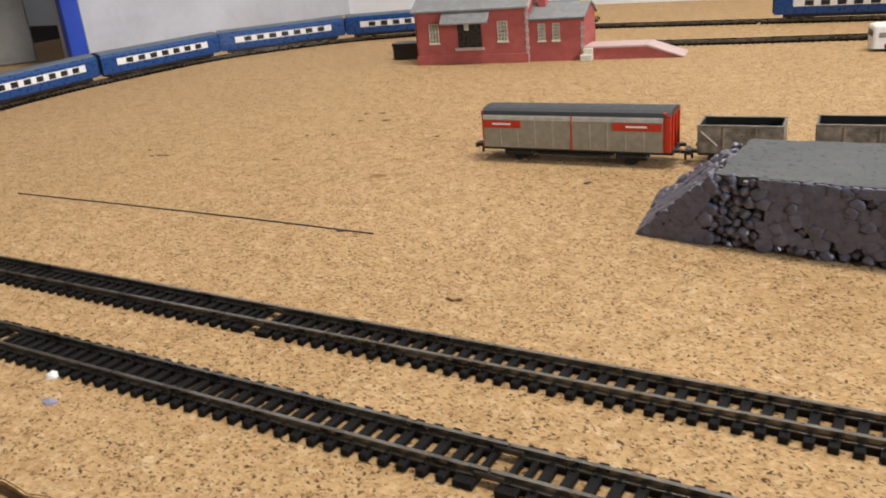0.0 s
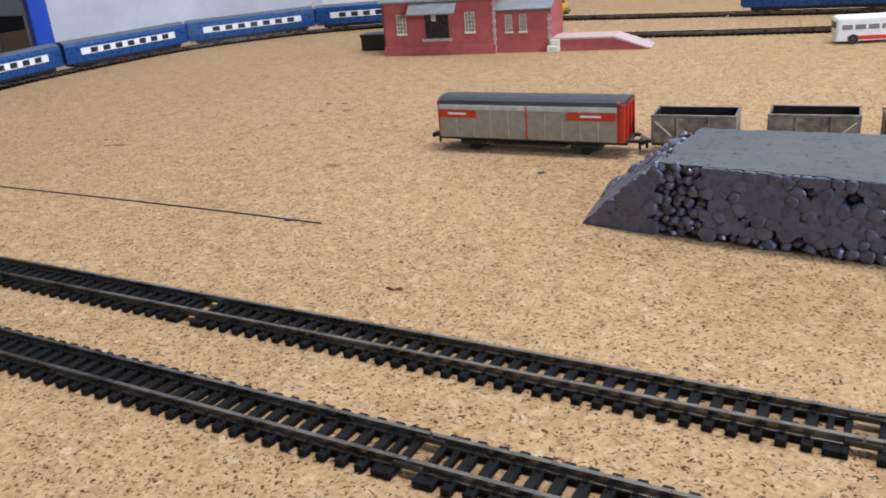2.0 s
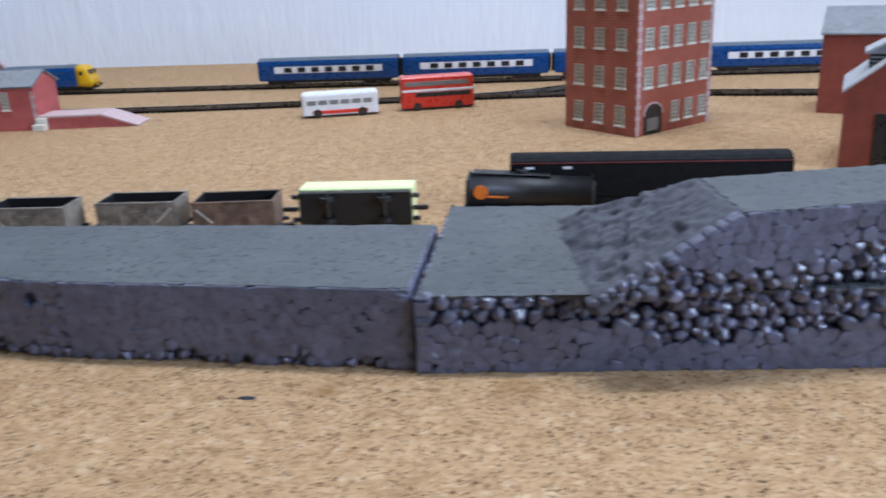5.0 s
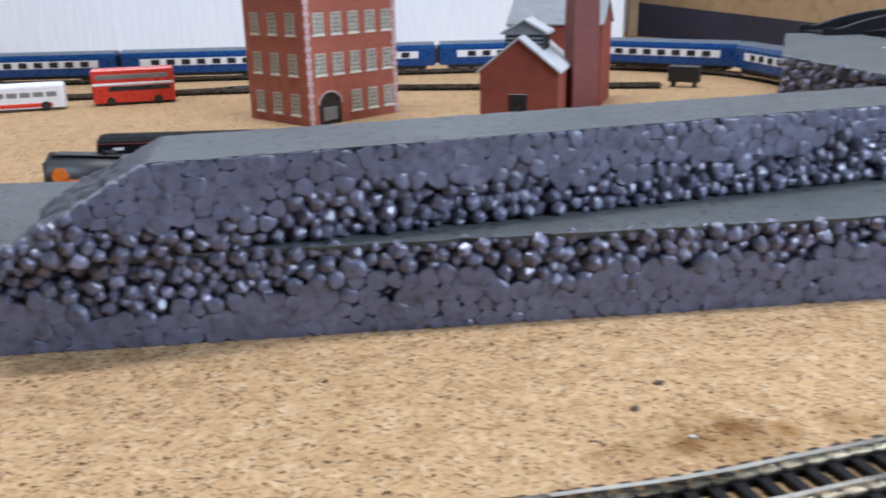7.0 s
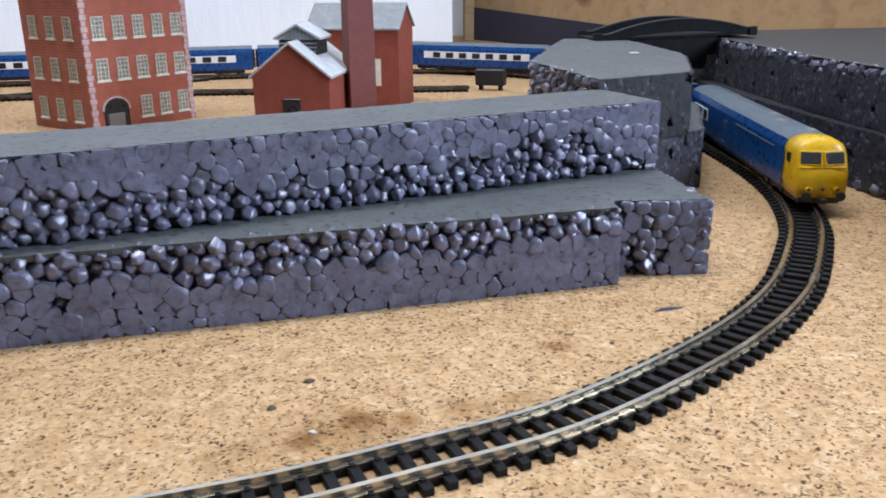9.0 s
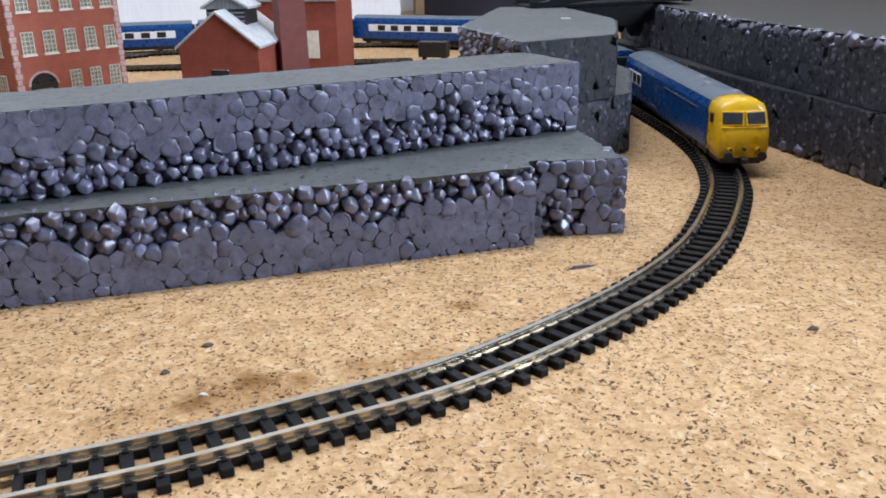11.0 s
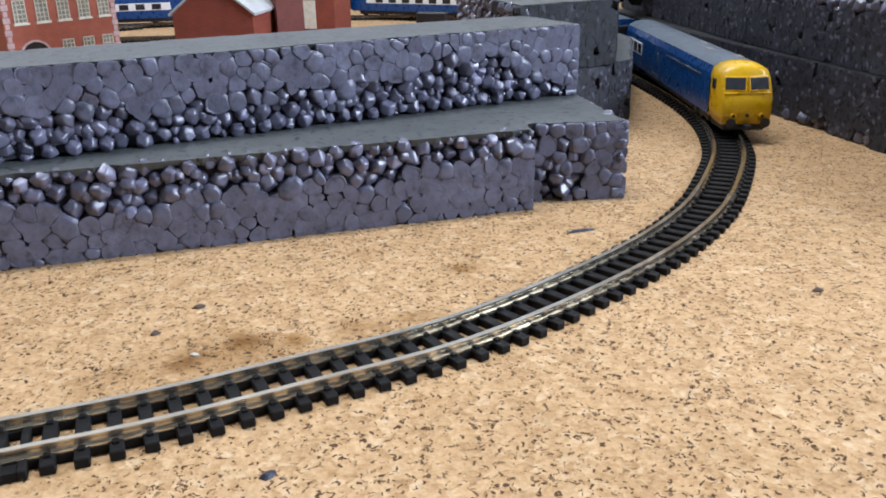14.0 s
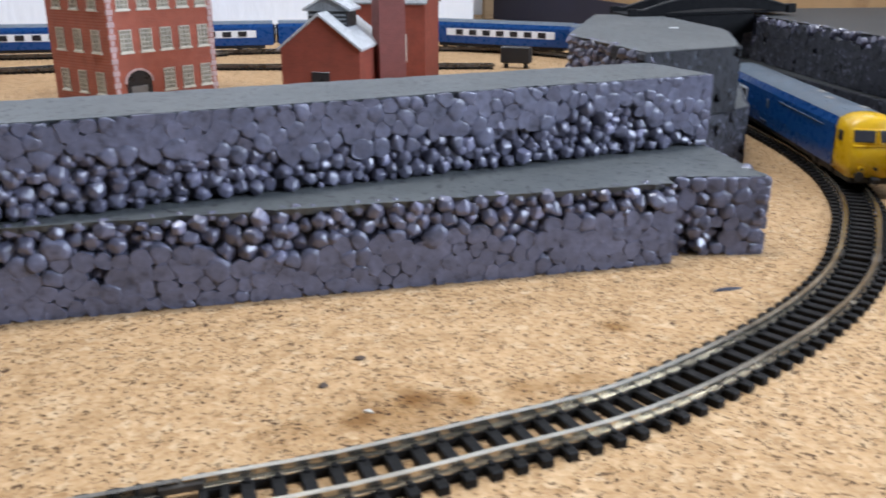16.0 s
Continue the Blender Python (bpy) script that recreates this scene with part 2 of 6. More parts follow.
def wood_material(name, a, b, axis=0):
    m = material(name, a, 0.5)
    p = geo_pos(m)
    mp = m.node_tree.nodes.new("ShaderNodeMapping")
    s = [22.0, 22.0, 22.0]
    s[axis] = 1.6
    mp.inputs["Scale"].default_value = s
    link(m, p, mp.inputs[0])
    n = node(m, "ShaderNodeTexNoise", Scale=3.0, Detail=6.0, Roughness=0.6, Distortion=0.8)
    link(m, mp.outputs[0], n.inputs["Vector"])
    kn = node(m, "ShaderNodeTexVoronoi", Scale=7.0)
    link(m, p, kn.inputs["Vector"])
    c = ramp(m, n.outputs[0], [(0.3, b), (0.5, a), (0.75, tuple(min(1, v * 1.12) for v in a))])
    c = mix(m, ramp(m, kn.outputs["Distance"], [(0.05, (1, 1, 1)), (0.13, (0, 0, 0))]), c, (0.14, 0.06, 0.025))
    link(m, c, base_in(m))
    bump(m, n.outputs[0], 0.2, 0.001)
    return m


CORK = cork_material()
FOAM = foam_material("painted_foam", (0.0935, 0.0955, 0.133), 1.5, 0.75, 0.0, 0.33)
BEADPAINT = foam_material("bead_paint", (0.095, 0.094, 0.134), 4.2, 0.2, 0.65)
# colour of the outer slabs; painted shade on the lower cutting block's faces
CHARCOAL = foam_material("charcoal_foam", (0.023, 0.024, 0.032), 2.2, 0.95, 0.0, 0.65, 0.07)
# core darker than the foam: the shade between beads put into its colour
SHADECORE = material("shaded_foam_core", (0.03, 0.03, 0.038), 0.7)
SLICE = slice_material("sliced_foam", 0.73)
TORN = foam_material("torn_foam", (0.078, 0.079, 0.095), 1.2, 0.6, 0.0, 0.8)
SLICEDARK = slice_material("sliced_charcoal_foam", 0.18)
# near-black copy of the foam: shade painted on the upper cutting block's faces
SHADEFOAM = foam_material("shaded_foam", (0.011, 0.012, 0.016), 2.2, 0.95, 0.0, 0.75, 0.05)
PLASTER = plaster_material()
GREYWALL = worn("grey_white_wall", (0.46, 0.48, 0.55), 0.8, scale=9, amount=0.2, fine=110, relief=0.0008)
DRAB = drab("drab_wall", (0.30, 0.29, 0.29))
PINE = wood_material("pine", (0.40, 0.27, 0.14), (0.30, 0.185, 0.09))
NAVY = worn("navy_board", (0.028, 0.03, 0.055), 0.55, scale=20, relief=0.0003, fine=400)
SLEEPER = worn("sleeper_plastic", (0.005, 0.0045, 0.0045), 0.6)
SLEEPER.node_tree.nodes["Principled BSDF"].inputs["Specular IOR Level"].default_value = 0.18
STEEL = worn("nickel_rail", (0.52, 0.47, 0.38), 0.22, 0.95, scale=120, amount=0.28, relief=0)
DULLSTEEL = worn("dull_rail", (0.22, 0.20, 0.17), 0.3, 0.9, scale=120, amount=0.5, relief=0)
PLATE = worn("fishplate", (0.08, 0.07, 0.06), 0.45, 0.8)
BLUE = worn("blue_paint", (0.003, 0.052, 0.2), 0.3, amount=0.1, relief=0)
ROOFGREY = worn("roof_grey", (0.085, 0.11, 0.14), 0.5, scale=150, amount=0.3)
CREAM = worn("white_band", (0.78, 0.79, 0.8), 0.45, amount=0.06)
DARKGLASS = worn("dark_window", (0.016, 0.017, 0.021), 0.3, relief=0)
BLACK = worn("black_plastic", (0.012, 0.012, 0.013), 0.5)
YELLOW = worn("yellow_paint", (0.62, 0.36, 0.003), 0.3, amount=0.1)
RED = worn("red_paint", (0.55, 0.035, 0.015), 0.4, amount=0.15)
VANGREY = worn("van_grey", (0.30, 0.275, 0.215), 0.5, amount=0.2)
VANRIB = worn("van_rib", (0.38, 0.355, 0.29), 0.5, amount=0.2)
VANLIGHT = worn("van_light_edge", (0.5, 0.5, 0.46), 0.5)
VANROOF = worn("van_roof", (0.028, 0.031, 0.036), 0.5)
WEATHERED = worn("weathered_grey", (0.22, 0.19, 0.155), 0.65, scale=220, amount=0.7)
RUSTY = worn("rusty_grey", (0.17, 0.11, 0.075), 0.7, scale=200, amount=0.65)
LIME = worn("lime_yellow", (0.8, 0.85, 0.42), 0.4, amount=0.08)
ORANGE = worn("orange_paint", (0.75, 0.19, 0.02), 0.45)
BUSRED = worn("bus_red", (0.62, 0.04, 0.02), 0.3, amount=0.1)
BUSWHITE = worn("bus_white", (0.75, 0.75, 0.75), 0.35, amount=0.08)
BRICK = brick_material("red_brick", (0.36, 0.085, 0.045), (0.30, 0.065, 0.035), (0.38, 0.13, 0.085))
HOUSEBRICK = brick_material("house_brick", (0.26, 0.052, 0.03), (0.21, 0.042, 0.025), (0.25, 0.065, 0.04))
BRICKPINK = brick_material("station_brick", (0.42, 0.085, 0.08), (0.36, 0.07, 0.065), (0.46, 0.13, 0.12))
STONE = worn("pale_stone", (0.66, 0.63, 0.54), 0.8, amount=0.2)
PINKSTONE = worn("pinkish_stone", (0.52, 0.38, 0.37), 0.8, amount=0.25)
SLATE = slate_material("slate", (0.21, 0.22, 0.23), (0.27, 0.28, 0.29))
SLATELIGHT = slate_material("light_slate", (0.42, 0.43, 0.44), (0.5, 0.51, 0.52))
WINDOWPALE = worn("printed_pane", (0.24, 0.23, 0.18), 0.5, amount=0.5)
CHIMNEYBRICK = brick_material("chimney_brick", (0.19, 0.046, 0.036), (0.155, 0.036, 0.028), (0.2, 0.065, 0.052))
BLUEPOST = worn("blue_gloss", (0.012, 0.06, 0.42), 0.35, scale=20, fine=300)
GREYPANEL = worn("grey_panel", (0.22, 0.21, 0.2), 0.5, scale=12, amount=0.4, fine=200)
WHITECARD = worn("cream_card", (0.7, 0.66, 0.55), 0.7)
GREENFLOCK = worn("green_flock", (0.06, 0.16, 0.04), 0.9, amount=0.5)
SOOT = worn("matt_black_card", (0.007, 0.007, 0.008), 0.85, relief=0)
SOOT.node_tree.nodes["Principled BSDF"].inputs["Specular IOR Level"].default_value = 0.2
CHIP = worn("dark_chip", (0.02, 0.02, 0.035), 0.6)
FLECKEDGE = worn("broken_cork", (0.17, 0.085, 0.03), 0.9, amount=0.6)
WORNPLY = worn("worn_ply", (0.36, 0.22, 0.10), 0.75, scale=60, amount=0.35)
DARKSTRIP = worn("dark_brown_strip", (0.045, 0.026, 0.02), 0.6, scale=40, amount=0.4)
LAVENDER = worn("lavender_scrap", (0.24, 0.24, 0.34), 0.6)

# ---- mesh helpers ----


def mesh_ob(name, verts, faces, mat, parent=None, label="", smooth=False):
    me = bpy.data.meshes.new(name)
    me.from_pydata([tuple(v) for v in verts], [], faces)
    me.update()
    me.materials.append(mat)
    if smooth:
        me.polygons.foreach_set("use_smooth", [True] * len(me.polygons))
    ob = new(name, me)
    ob.parent = parent
    if label:
        ob["label"] = label
    return ob


def part(name, bm, mat, parent=None, label="", smooth=False):
    me = bpy.data.meshes.new(name)
    bmesh.ops.recalc_face_normals(bm, faces=bm.faces)
    bm.to_mesh(me)
    bm.free()
    me.materials.append(mat)
    if smooth:
        me.polygons.foreach_set("use_smooth", [True] * len(me.polygons))
    ob = new(name, me)
    ob.parent = parent
    if label:
        ob["label"] = label
    return ob


def thing(name, m, label, category, group="", kind=""):
    ob = new(name)
    ob.empty_display_size = 0.01
    ob.matrix_basis = m
    return tagged(ob, label, category, group, kind)


def box(x0, x1, y0, y1, z0, z1, bevel=0.0, bm=None, m=None):
    bm2 = bmesh.new()
    r = bmesh.ops.create_cube(bm2, size=1.0)
    bmesh.ops.scale(bm2, verts=r["verts"], vec=(x1 - x0, y1 - y0, z1 - z0))
    bmesh.ops.translate(bm2, verts=r["verts"], vec=((x0 + x1) / 2, (y0 + y1) / 2, (z0 + z1) / 2))
    if bevel:
        bmesh.ops.bevel(bm2, geom=bm2.edges[:], offset=bevel, segments=1, affect="EDGES")
    if m is not None:
        bm2.transform(m)
    if bm is None:
        return bm2
    me = bpy.data.meshes.new("tmp")
    bm2.to_mesh(me)
    bm2.free()
    bm.from_mesh(me)
    bpy.data.meshes.remove(me)
    return bm


def cyl(r, h, m=None, seg=16, r2=None, bm=None):
    """A cylinder along z from 0 to h."""
    bm2 = bmesh.new()
    bmesh.ops.create_cone(bm2, cap_ends=True, segments=seg, radius1=r, radius2=r if r2 is None else r2, depth=h)
    bm2.transform(Matrix.Translation((0, 0, h / 2)))
    if m is not None:
        bm2.transform(m)
    if bm is None:
        return bm2
    me = bpy.data.meshes.new("tmp")
    bm2.to_mesh(me)
    bm2.free()
    bm.from_mesh(me)
    bpy.data.meshes.remove(me)
    return bm


def loft(sections, close=False, caps=True):
    """Skin rings of equal length."""
    bm = bmesh.new()
    rings = [[bm.verts.new(p) for p in s] for s in sections]
    n = len(rings[0])
    for a, b in zip(rings, rings[1:]):
        for i in range(n if close else n - 1):
            j = (i + 1) % n
            bm.faces.new((a[i], a[j], b[j], b[i]))
    if caps:
        bm.faces.new(rings[0])
        bm.faces.new(rings[-1])
    return bm


def prism(poly, z0, z1):
    """An upright prism over a plan polygon."""
    return loft([[(x, y, z0) for x, y in poly], [(x, y, z1) for x, y in poly]], close=True)


# ---- room ----
def plain(name, x0, x1, y0, y1, z0, z1, mat, label, category):
    ob = part(name, box(x0, x1, y0, y1, z0, z1), mat)
    return tagged(ob, label, category, kind="structure")


# the cork sheet ends in a torn front edge on the board
front_edge = []
for i in range(431):
    x = -1.15 + i * 0.005
    front_edge.append((x, 0.0742 + 0.0022 * noise.noise(Vector((x * 70, 2.0, 0.0))) + 0.0012 * noise.noise(Vector((x * 190, 7.0, 0.0)))))
tagged(part("ground", prism(front_edge + [(1.0, 1.355), (-1.15, 1.355)], -0.003, 0.0), CORK), "tan cork sheet with dark specks and a torn front edge covering the railway baseboard", "cork sheet", kind="structure")
crust = [(x, y + 0.0006, 0.0002) for x, y in front_edge[150:290]]
lip = [(x, y - 0.0006 - 0.0012 * abs(noise.noise(Vector((x * 120, 4.0, 0.0)))), -0.0026) for x, y in front_edge[150:290]]
n = len(crust)
mesh_ob("trim", crust + lip, [(i, n + i, n + i + 1, i + 1) for i in range(n - 1)], FLECKEDGE)
tagged(bpy.data.objects["trim"], "dark brown broken front edge of the cork sheet", "cork edge", kind="structure")
plain("board", -1.15, 1.0, 0.0715, 1.36, -0.03, -0.0032, WORNPLY, "pale wooden board under the cork sheet", "board")
plain("board_front", -1.15, 1.0, 0.02, 0.0712, -0.07, -0.0075, DARKSTRIP, "dark brown strip along the board's front", "board")
plain("wall_north", -1.6, 0.549, 1.06, 1.36, 0.0, 1.6, PLASTER, "white painted plaster wall behind the railway", "wall")
plain("wall_alcove", -1.6, 1.7, 1.36, 1.46, -0.8, 1.6, PLASTER, "plain white wall of the alcove", "wall")
plain("wall_south", -1.6, 1.7, -1.62, -1.52, -0.8, 1.6, DRAB, "plain grey wall", "wall")
plain("wall_west", -1.7, -1.6, -1.62, 1.46, -0.8, 1.6, DRAB, "plain grey wall", "wall")
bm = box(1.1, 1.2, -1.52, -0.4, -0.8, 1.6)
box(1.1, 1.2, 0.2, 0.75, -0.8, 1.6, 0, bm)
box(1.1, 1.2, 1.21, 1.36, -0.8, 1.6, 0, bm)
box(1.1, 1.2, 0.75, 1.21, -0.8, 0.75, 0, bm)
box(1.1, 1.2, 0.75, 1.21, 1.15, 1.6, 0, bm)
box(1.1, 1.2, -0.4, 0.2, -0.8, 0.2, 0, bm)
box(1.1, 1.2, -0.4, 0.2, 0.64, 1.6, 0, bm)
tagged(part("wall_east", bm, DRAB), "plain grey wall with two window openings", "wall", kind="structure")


def window(name, y0, y1, z0, z1):
    win = tagged(new(name), "white window frame in the grey wall", "window", kind="structure")
    for y in (y0 - 0.015, y1 - 0.015):
        part("frame_post", box(1.09, 1.098, y, y + 0.03, z0 - 0.03, z1 + 0.03, 0.001), CREAM, win)
    for z in (z0 - 0.03, z1):
        part("frame_rail", box(1.09, 1.098, y0 + 0.0155, y1 - 0.0155, z, z + 0.03, 0.001), CREAM, win)


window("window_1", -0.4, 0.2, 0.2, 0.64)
window("window_2", 0.75, 1.21, 0.75, 1.15)
plain("ceiling", -1.7, 1.8, -1.62, 1.46, 1.6, 1.7, PLASTER, "plain white ceiling", "ceiling")
plain("floor", -1.7, 1.8, -1.62, 1.46, -0.9, -0.8, GREYPANEL, "plain grey floor", "floor")

# ---- track ----


def spline(points, n=12):
    out = []
    p = [Vector(q) for q in points]
    p = [2 * p[0] - p[1]] + p + [2 * p[-1] - p[-2]]
    for a, b, c, d in zip(p, p[1:], p[2:], p[3:]):
        for i in range(n):
            t = i / n
            out.append(0.5 * ((2 * b) + (c - a) * t + (2 * a - 5 * b + 4 * c - d) * t * t + (3 * b - a - 3 * c + d) * t ** 3))
    out.append(p[-2])
    return out


class Line:
    def __init__(self, pts):
        self.p = [Vector((q[0], q[1])) for q in pts]
        self.s = [0.0]
        for a, b in zip(self.p, self.p[1:]):
            self.s.append(self.s[-1] + (b - a).length)
        self.length = self.s[-1]

    def at(self, s):
        s = min(max(s, 0), self.length - 1e-6)
        i = int(np.searchsorted(self.s, s, side="right")) - 1
        i = min(i, len(self.p) - 2)
        f = (s - self.s[i]) / (self.s[i + 1] - self.s[i])
        return self.p[i].lerp(self.p[i + 1], f)

    def way(self, s):
        d = self.at(min(s + 0.003, self.length)) - self.at(max(s - 0.003, 0))
        return d.normalized()

    def nearest(self, q):
        q = Vector(q)
        return self.s[min(range(len(self.p)), key=lambda i: (self.p[i] - q).length)]


RAIL = [(-0.0010, 0.0), (0.0010, 0.0), (0.0010, 0.0003), (0.0003, 0.0005), (0.0003, 0.0013), (0.00055, 0.0016), (0.00055, 0.0021), (-0.00055, 0.0021), (-0.00055, 0.0016), (-0.0003, 0.0013), (-0.0003, 0.0005), (-0.0010, 0.0003)]
HALF = 0.0049


def rail_mesh(line, s0, s1, off, parent, mat):
    secs = []
    n = max(2, int((s1 - s0) / 0.008))
    for i in range(n + 1):
        s = s0 + (s1 - s0) * i / n
        p, d = line.at(s), line.way(s)
        nrm = Vector((-d.y, d.x))
        secs.append([(p.x + nrm.x * (off + u), p.y + nrm.y * (off + u), 0.0017 + v * 0.92) for u, v in RAIL])
    return part("rail", loft(secs, close=True), mat, parent, "nickel silver rail")


def sleeper_mesh(half=0.00115):
    bm = box(-half, half, -0.0088, 0.0088, 0.0, 0.0018, 0.0002)
    for y in (-HALF, HALF):
        for s in (-1, 1):
            box(-0.00055, 0.00055, y + s * 0.00115 - 0.0006, y + s * 0.00115 + 0.0006, 0.0016, 0.0023, 0.00012, bm)
    me = bpy.data.meshes.new("sleeper")
    bm.to_mesh(me)
    bm.free()
    me.materials.append(SLEEPER)
    return me


def end_sleeper_mesh():
    """Two sleepers at the end of a length, tied by bars under the rails."""
    bm = box(-0.0024, -0.0010, -0.0088, 0.0088, 0.0, 0.0018, 0.0002)
    box(0.0010, 0.0024, -0.0088, 0.0088, 0.0, 0.0018, 0.0002, bm)
    for s in (-1, 1):
        y0, y1 = sorted((s * 0.0034, s * 0.0086))
        box(-0.0011, 0.0011, y0, y1, 0.0, 0.0016, 0.0, bm)
    me = bpy.data.meshes.new("end_sleeper")
    bm.to_mesh(me)
    bm.free()
    me.materials.append(SLEEPER)
    return me


def track(line, s0, s1, label, ends=(False, False), metal=DULLSTEEL):
    th = thing("model_track", Matrix(), label, "model track", "railway tracks")
    for off in (-HALF, HALF):
        rail_mesh(line, s0 + 0.0003, s1 - 0.0003, off, th, metal)
        # web strip that ties the sleepers under each rail
        secs = []
        for k in range(int((s1 - s0) / 0.012) + 2):
            s = s0 + 0.003 + (s1 - s0 - 0.006) * k / (int((s1 - s0) / 0.012) + 1)
            p, d = line.at(s), line.way(s)
            secs.append([(p.x - d.y * (off + e), p.y + d.x * (off + e), z) for e, z in ((-0.0012, 0.0001), (0.0012, 0.0001), (0.0012, 0.0016), (-0.0012, 0.0016))])
        part("web_strip", loft(secs, close=True), SLEEPER, th)
    a, b = s0 + (0.0077 if ends[0] else 0.0006), s1 - (0.0077 if ends[1] else 0.0006)
    n = max(1, round((b - a) / 0.0049))
    places = [(a + (i + 0.5) * (b - a) / n, "sleeper", SLEEPER_MESH) for i in range(n)]
    if ends[0]:
        places.append((s0 + 0.0049, "end_sleeper", END_SLEEPER_MESH))
    if ends[1]:
        places.append((s1 - 0.0049, "end_sleeper", END_SLEEPER_MESH))
    for s, name, me in places:
        p, d = line.at(s), line.way(s)
        ob = new(name, me)
        ob.parent = th
        ob.matrix_basis = Matrix.Translation((p.x, p.y, 0)) @ Matrix.Rotation(math.atan2(d.y, d.x), 4, "Z")
    for s in (s0,):
        p, d = line.at(s), line.way(s)
        for off in (-HALF, HALF):
            bm = box(-0.0035, 0.0035, off - 0.0012, off + 0.0012, 0.0017, 0.0031, 0.0002)
            bm.transform(Matrix.Translation((p.x, p.y, 0)) @ Matrix.Rotation(math.atan2(d.y, d.x), 4, "Z"))
            part("rail_joiner", bm, PLATE, th)
    return th


SLEEPER_MESH = sleeper_mesh()
END_SLEEPER_MESH = end_sleeper_mesh()
MAIN = Line(spline([(-0.33, 0.1615), (-0.2, 0.1615), (-0.05, 0.1615), (0.1, 0.162), (0.2, 0.165), (0.28, 0.172), (0.337, 0.181), (0.3585, 0.1845), (0.382, 0.1905), (0.413, 0.1995), (0.446, 0.217), (0.475, 0.237), (0.5, 0.2605), (0.5225, 0.290), (0.5405, 0.3185), (0.557, 0.357), (0.568, 0.40), (0.576, 0.455), (0.583, 0.52), (0.596, 0.61), (0.598, 0.70), (0.572, 0.787), (0.5, 0.848), (0.38, 0.858), (0.2, 0.846), (0.0, 0.838), (-0.2, 0.833), (-0.33, 0.829), (-0.44, 0.811), (-0.545, 0.75), (-0.613, 0.655), (-0.634, 0.54), (-0.634, 0.44), (-0.607, 0.33), (-0.54, 0.235), (-0.44, 0.18), (-0.33, 0.1615)]))
PIECES = [0.0, MAIN.nearest((-0.123, 0.1615)), MAIN.nearest((0.05, 0.1615)), MAIN.nearest((0.3345, 0.1806)), MAIN.nearest((0.506, 0.2675)), MAIN.nearest((0.58, 0.5)), MAIN.nearest((0.58, 0.77)), MAIN.nearest((0.2, 0.846)), MAIN.nearest((-0.1, 0.835)), MAIN.nearest((-0.4, 0.82)), MAIN.nearest((-0.63, 0.6)), MAIN.nearest((-0.55, 0.245)), MAIN.length]
for a, b in zip(PIECES, PIECES[1:]):
    track(MAIN, a, b, "black sleepered model track with silver rails on the cork", (0 < a < PIECES[4], 0 < b < PIECES[4]), STEEL if PIECES[3] <= a < PIECES[6] else DULLSTEEL)
SECOND = Line(spline([(-0.45, 0.1215), (-0.2, 0.1215), (0.0, 0.1215), (0.1, 0.123), (0.2, 0.138), (0.27, 0.158)]))
for a, b in ((0.0, SECOND.nearest((-0.2, 0.1215))), (SECOND.nearest((-0.2, 0.1215)), SECOND.nearest((-0.028, 0.1215))), (SECOND.nearest((-0.028, 0.1215)), SECOND.length)):
    track(SECOND, a, b, "black sleepered model track beside the main loop", (a > 0, b < SECOND.length))
SIDING = Line(spline([(-0.36, 0.70), (-0.14, 0.712), (0.0, 0.728), (0.2, 0.75), (0.36, 0.735), (0.5, 0.718)]))
track(SIDING, 0, SIDING.length, "model siding track running past the platform")
CROSSOVER = Line(spline([(0.125, 0.7455), (0.16, 0.757), (0.2, 0.783), (0.24, 0.817), (0.285, 0.8455)]))
track(CROSSOVER, 0, CROSSOVER.length, "short model track linking the siding to the main loop")


def slanted(name, a, b, thick, z0, z1, mat, label, category, kind="structure"):
    """An upright board from plan point a to b."""
    a, b = Vector(a), Vector(b)
    d = (b - a)
    m = Matrix.Translation((a.x, a.y, 0)) @ Matrix.Rotation(math.atan2(d.y, d.x), 4, "Z")
    ob = part(name, box(0, d.length, 0, thick, z0, z1, 0.0008), mat)
    ob.matrix_basis = m
    return tagged(ob, label, category, kind=kind)


slanted("wall_left_return", (-0.768, 0.613), (-0.735, 1.06), 0.05, 0, 0.9, GREYWALL, "grey-white return wall at the end of the railway", "wall")
slanted("blue_post", (-0.7722, 0.5935), (-0.768, 0.6125), 0.012, -0.006, 0.6, BLUEPOST, "glossy blue painted upright post beside the wall", "post", "")
def sloping_board(name, a, b, thick, low, high, mat, label, category):
    """An upright board from plan point a to b, its lower and upper edges sloping."""
    a, b = Vector(a), Vector(b)
    d = b - a
    L = d.length
    pts = [(0, low[0]), (L, low[1]), (L, high[1]), (0, high[0])]
    ob = part(name, loft([[(x, y, z) for x, z in pts] for y in (0, thick)], close=True), mat)
    ob.matrix_basis = Matrix.Translation((a.x, a.y, 0)) @ Matrix.Rotation(math.atan2(d.y, d.x), 4, "Z")
    return tagged(ob, label, category, kind="structure")


sloping_board("panel_navy", (0.6114, 1.2758), (0.93, 0.60), 0.012, (0.0, 0.0), (0.0455, 0.004), NAVY, "dark navy board along the railway's end", "board")
sloping_board("panel_pine", (0.6114, 1.2778), (0.93, 0.602), 0.014, (0.0457, 0.0042), (0.30, 0.30), PINE, "knotty pine plank above the navy board", "plank")
slanted("post_pine", (0.604, 1.262), (0.618, 1.2635), 0.011, 0.0, 0.35, PINE, "pine post where the plank meets the wall", "post")

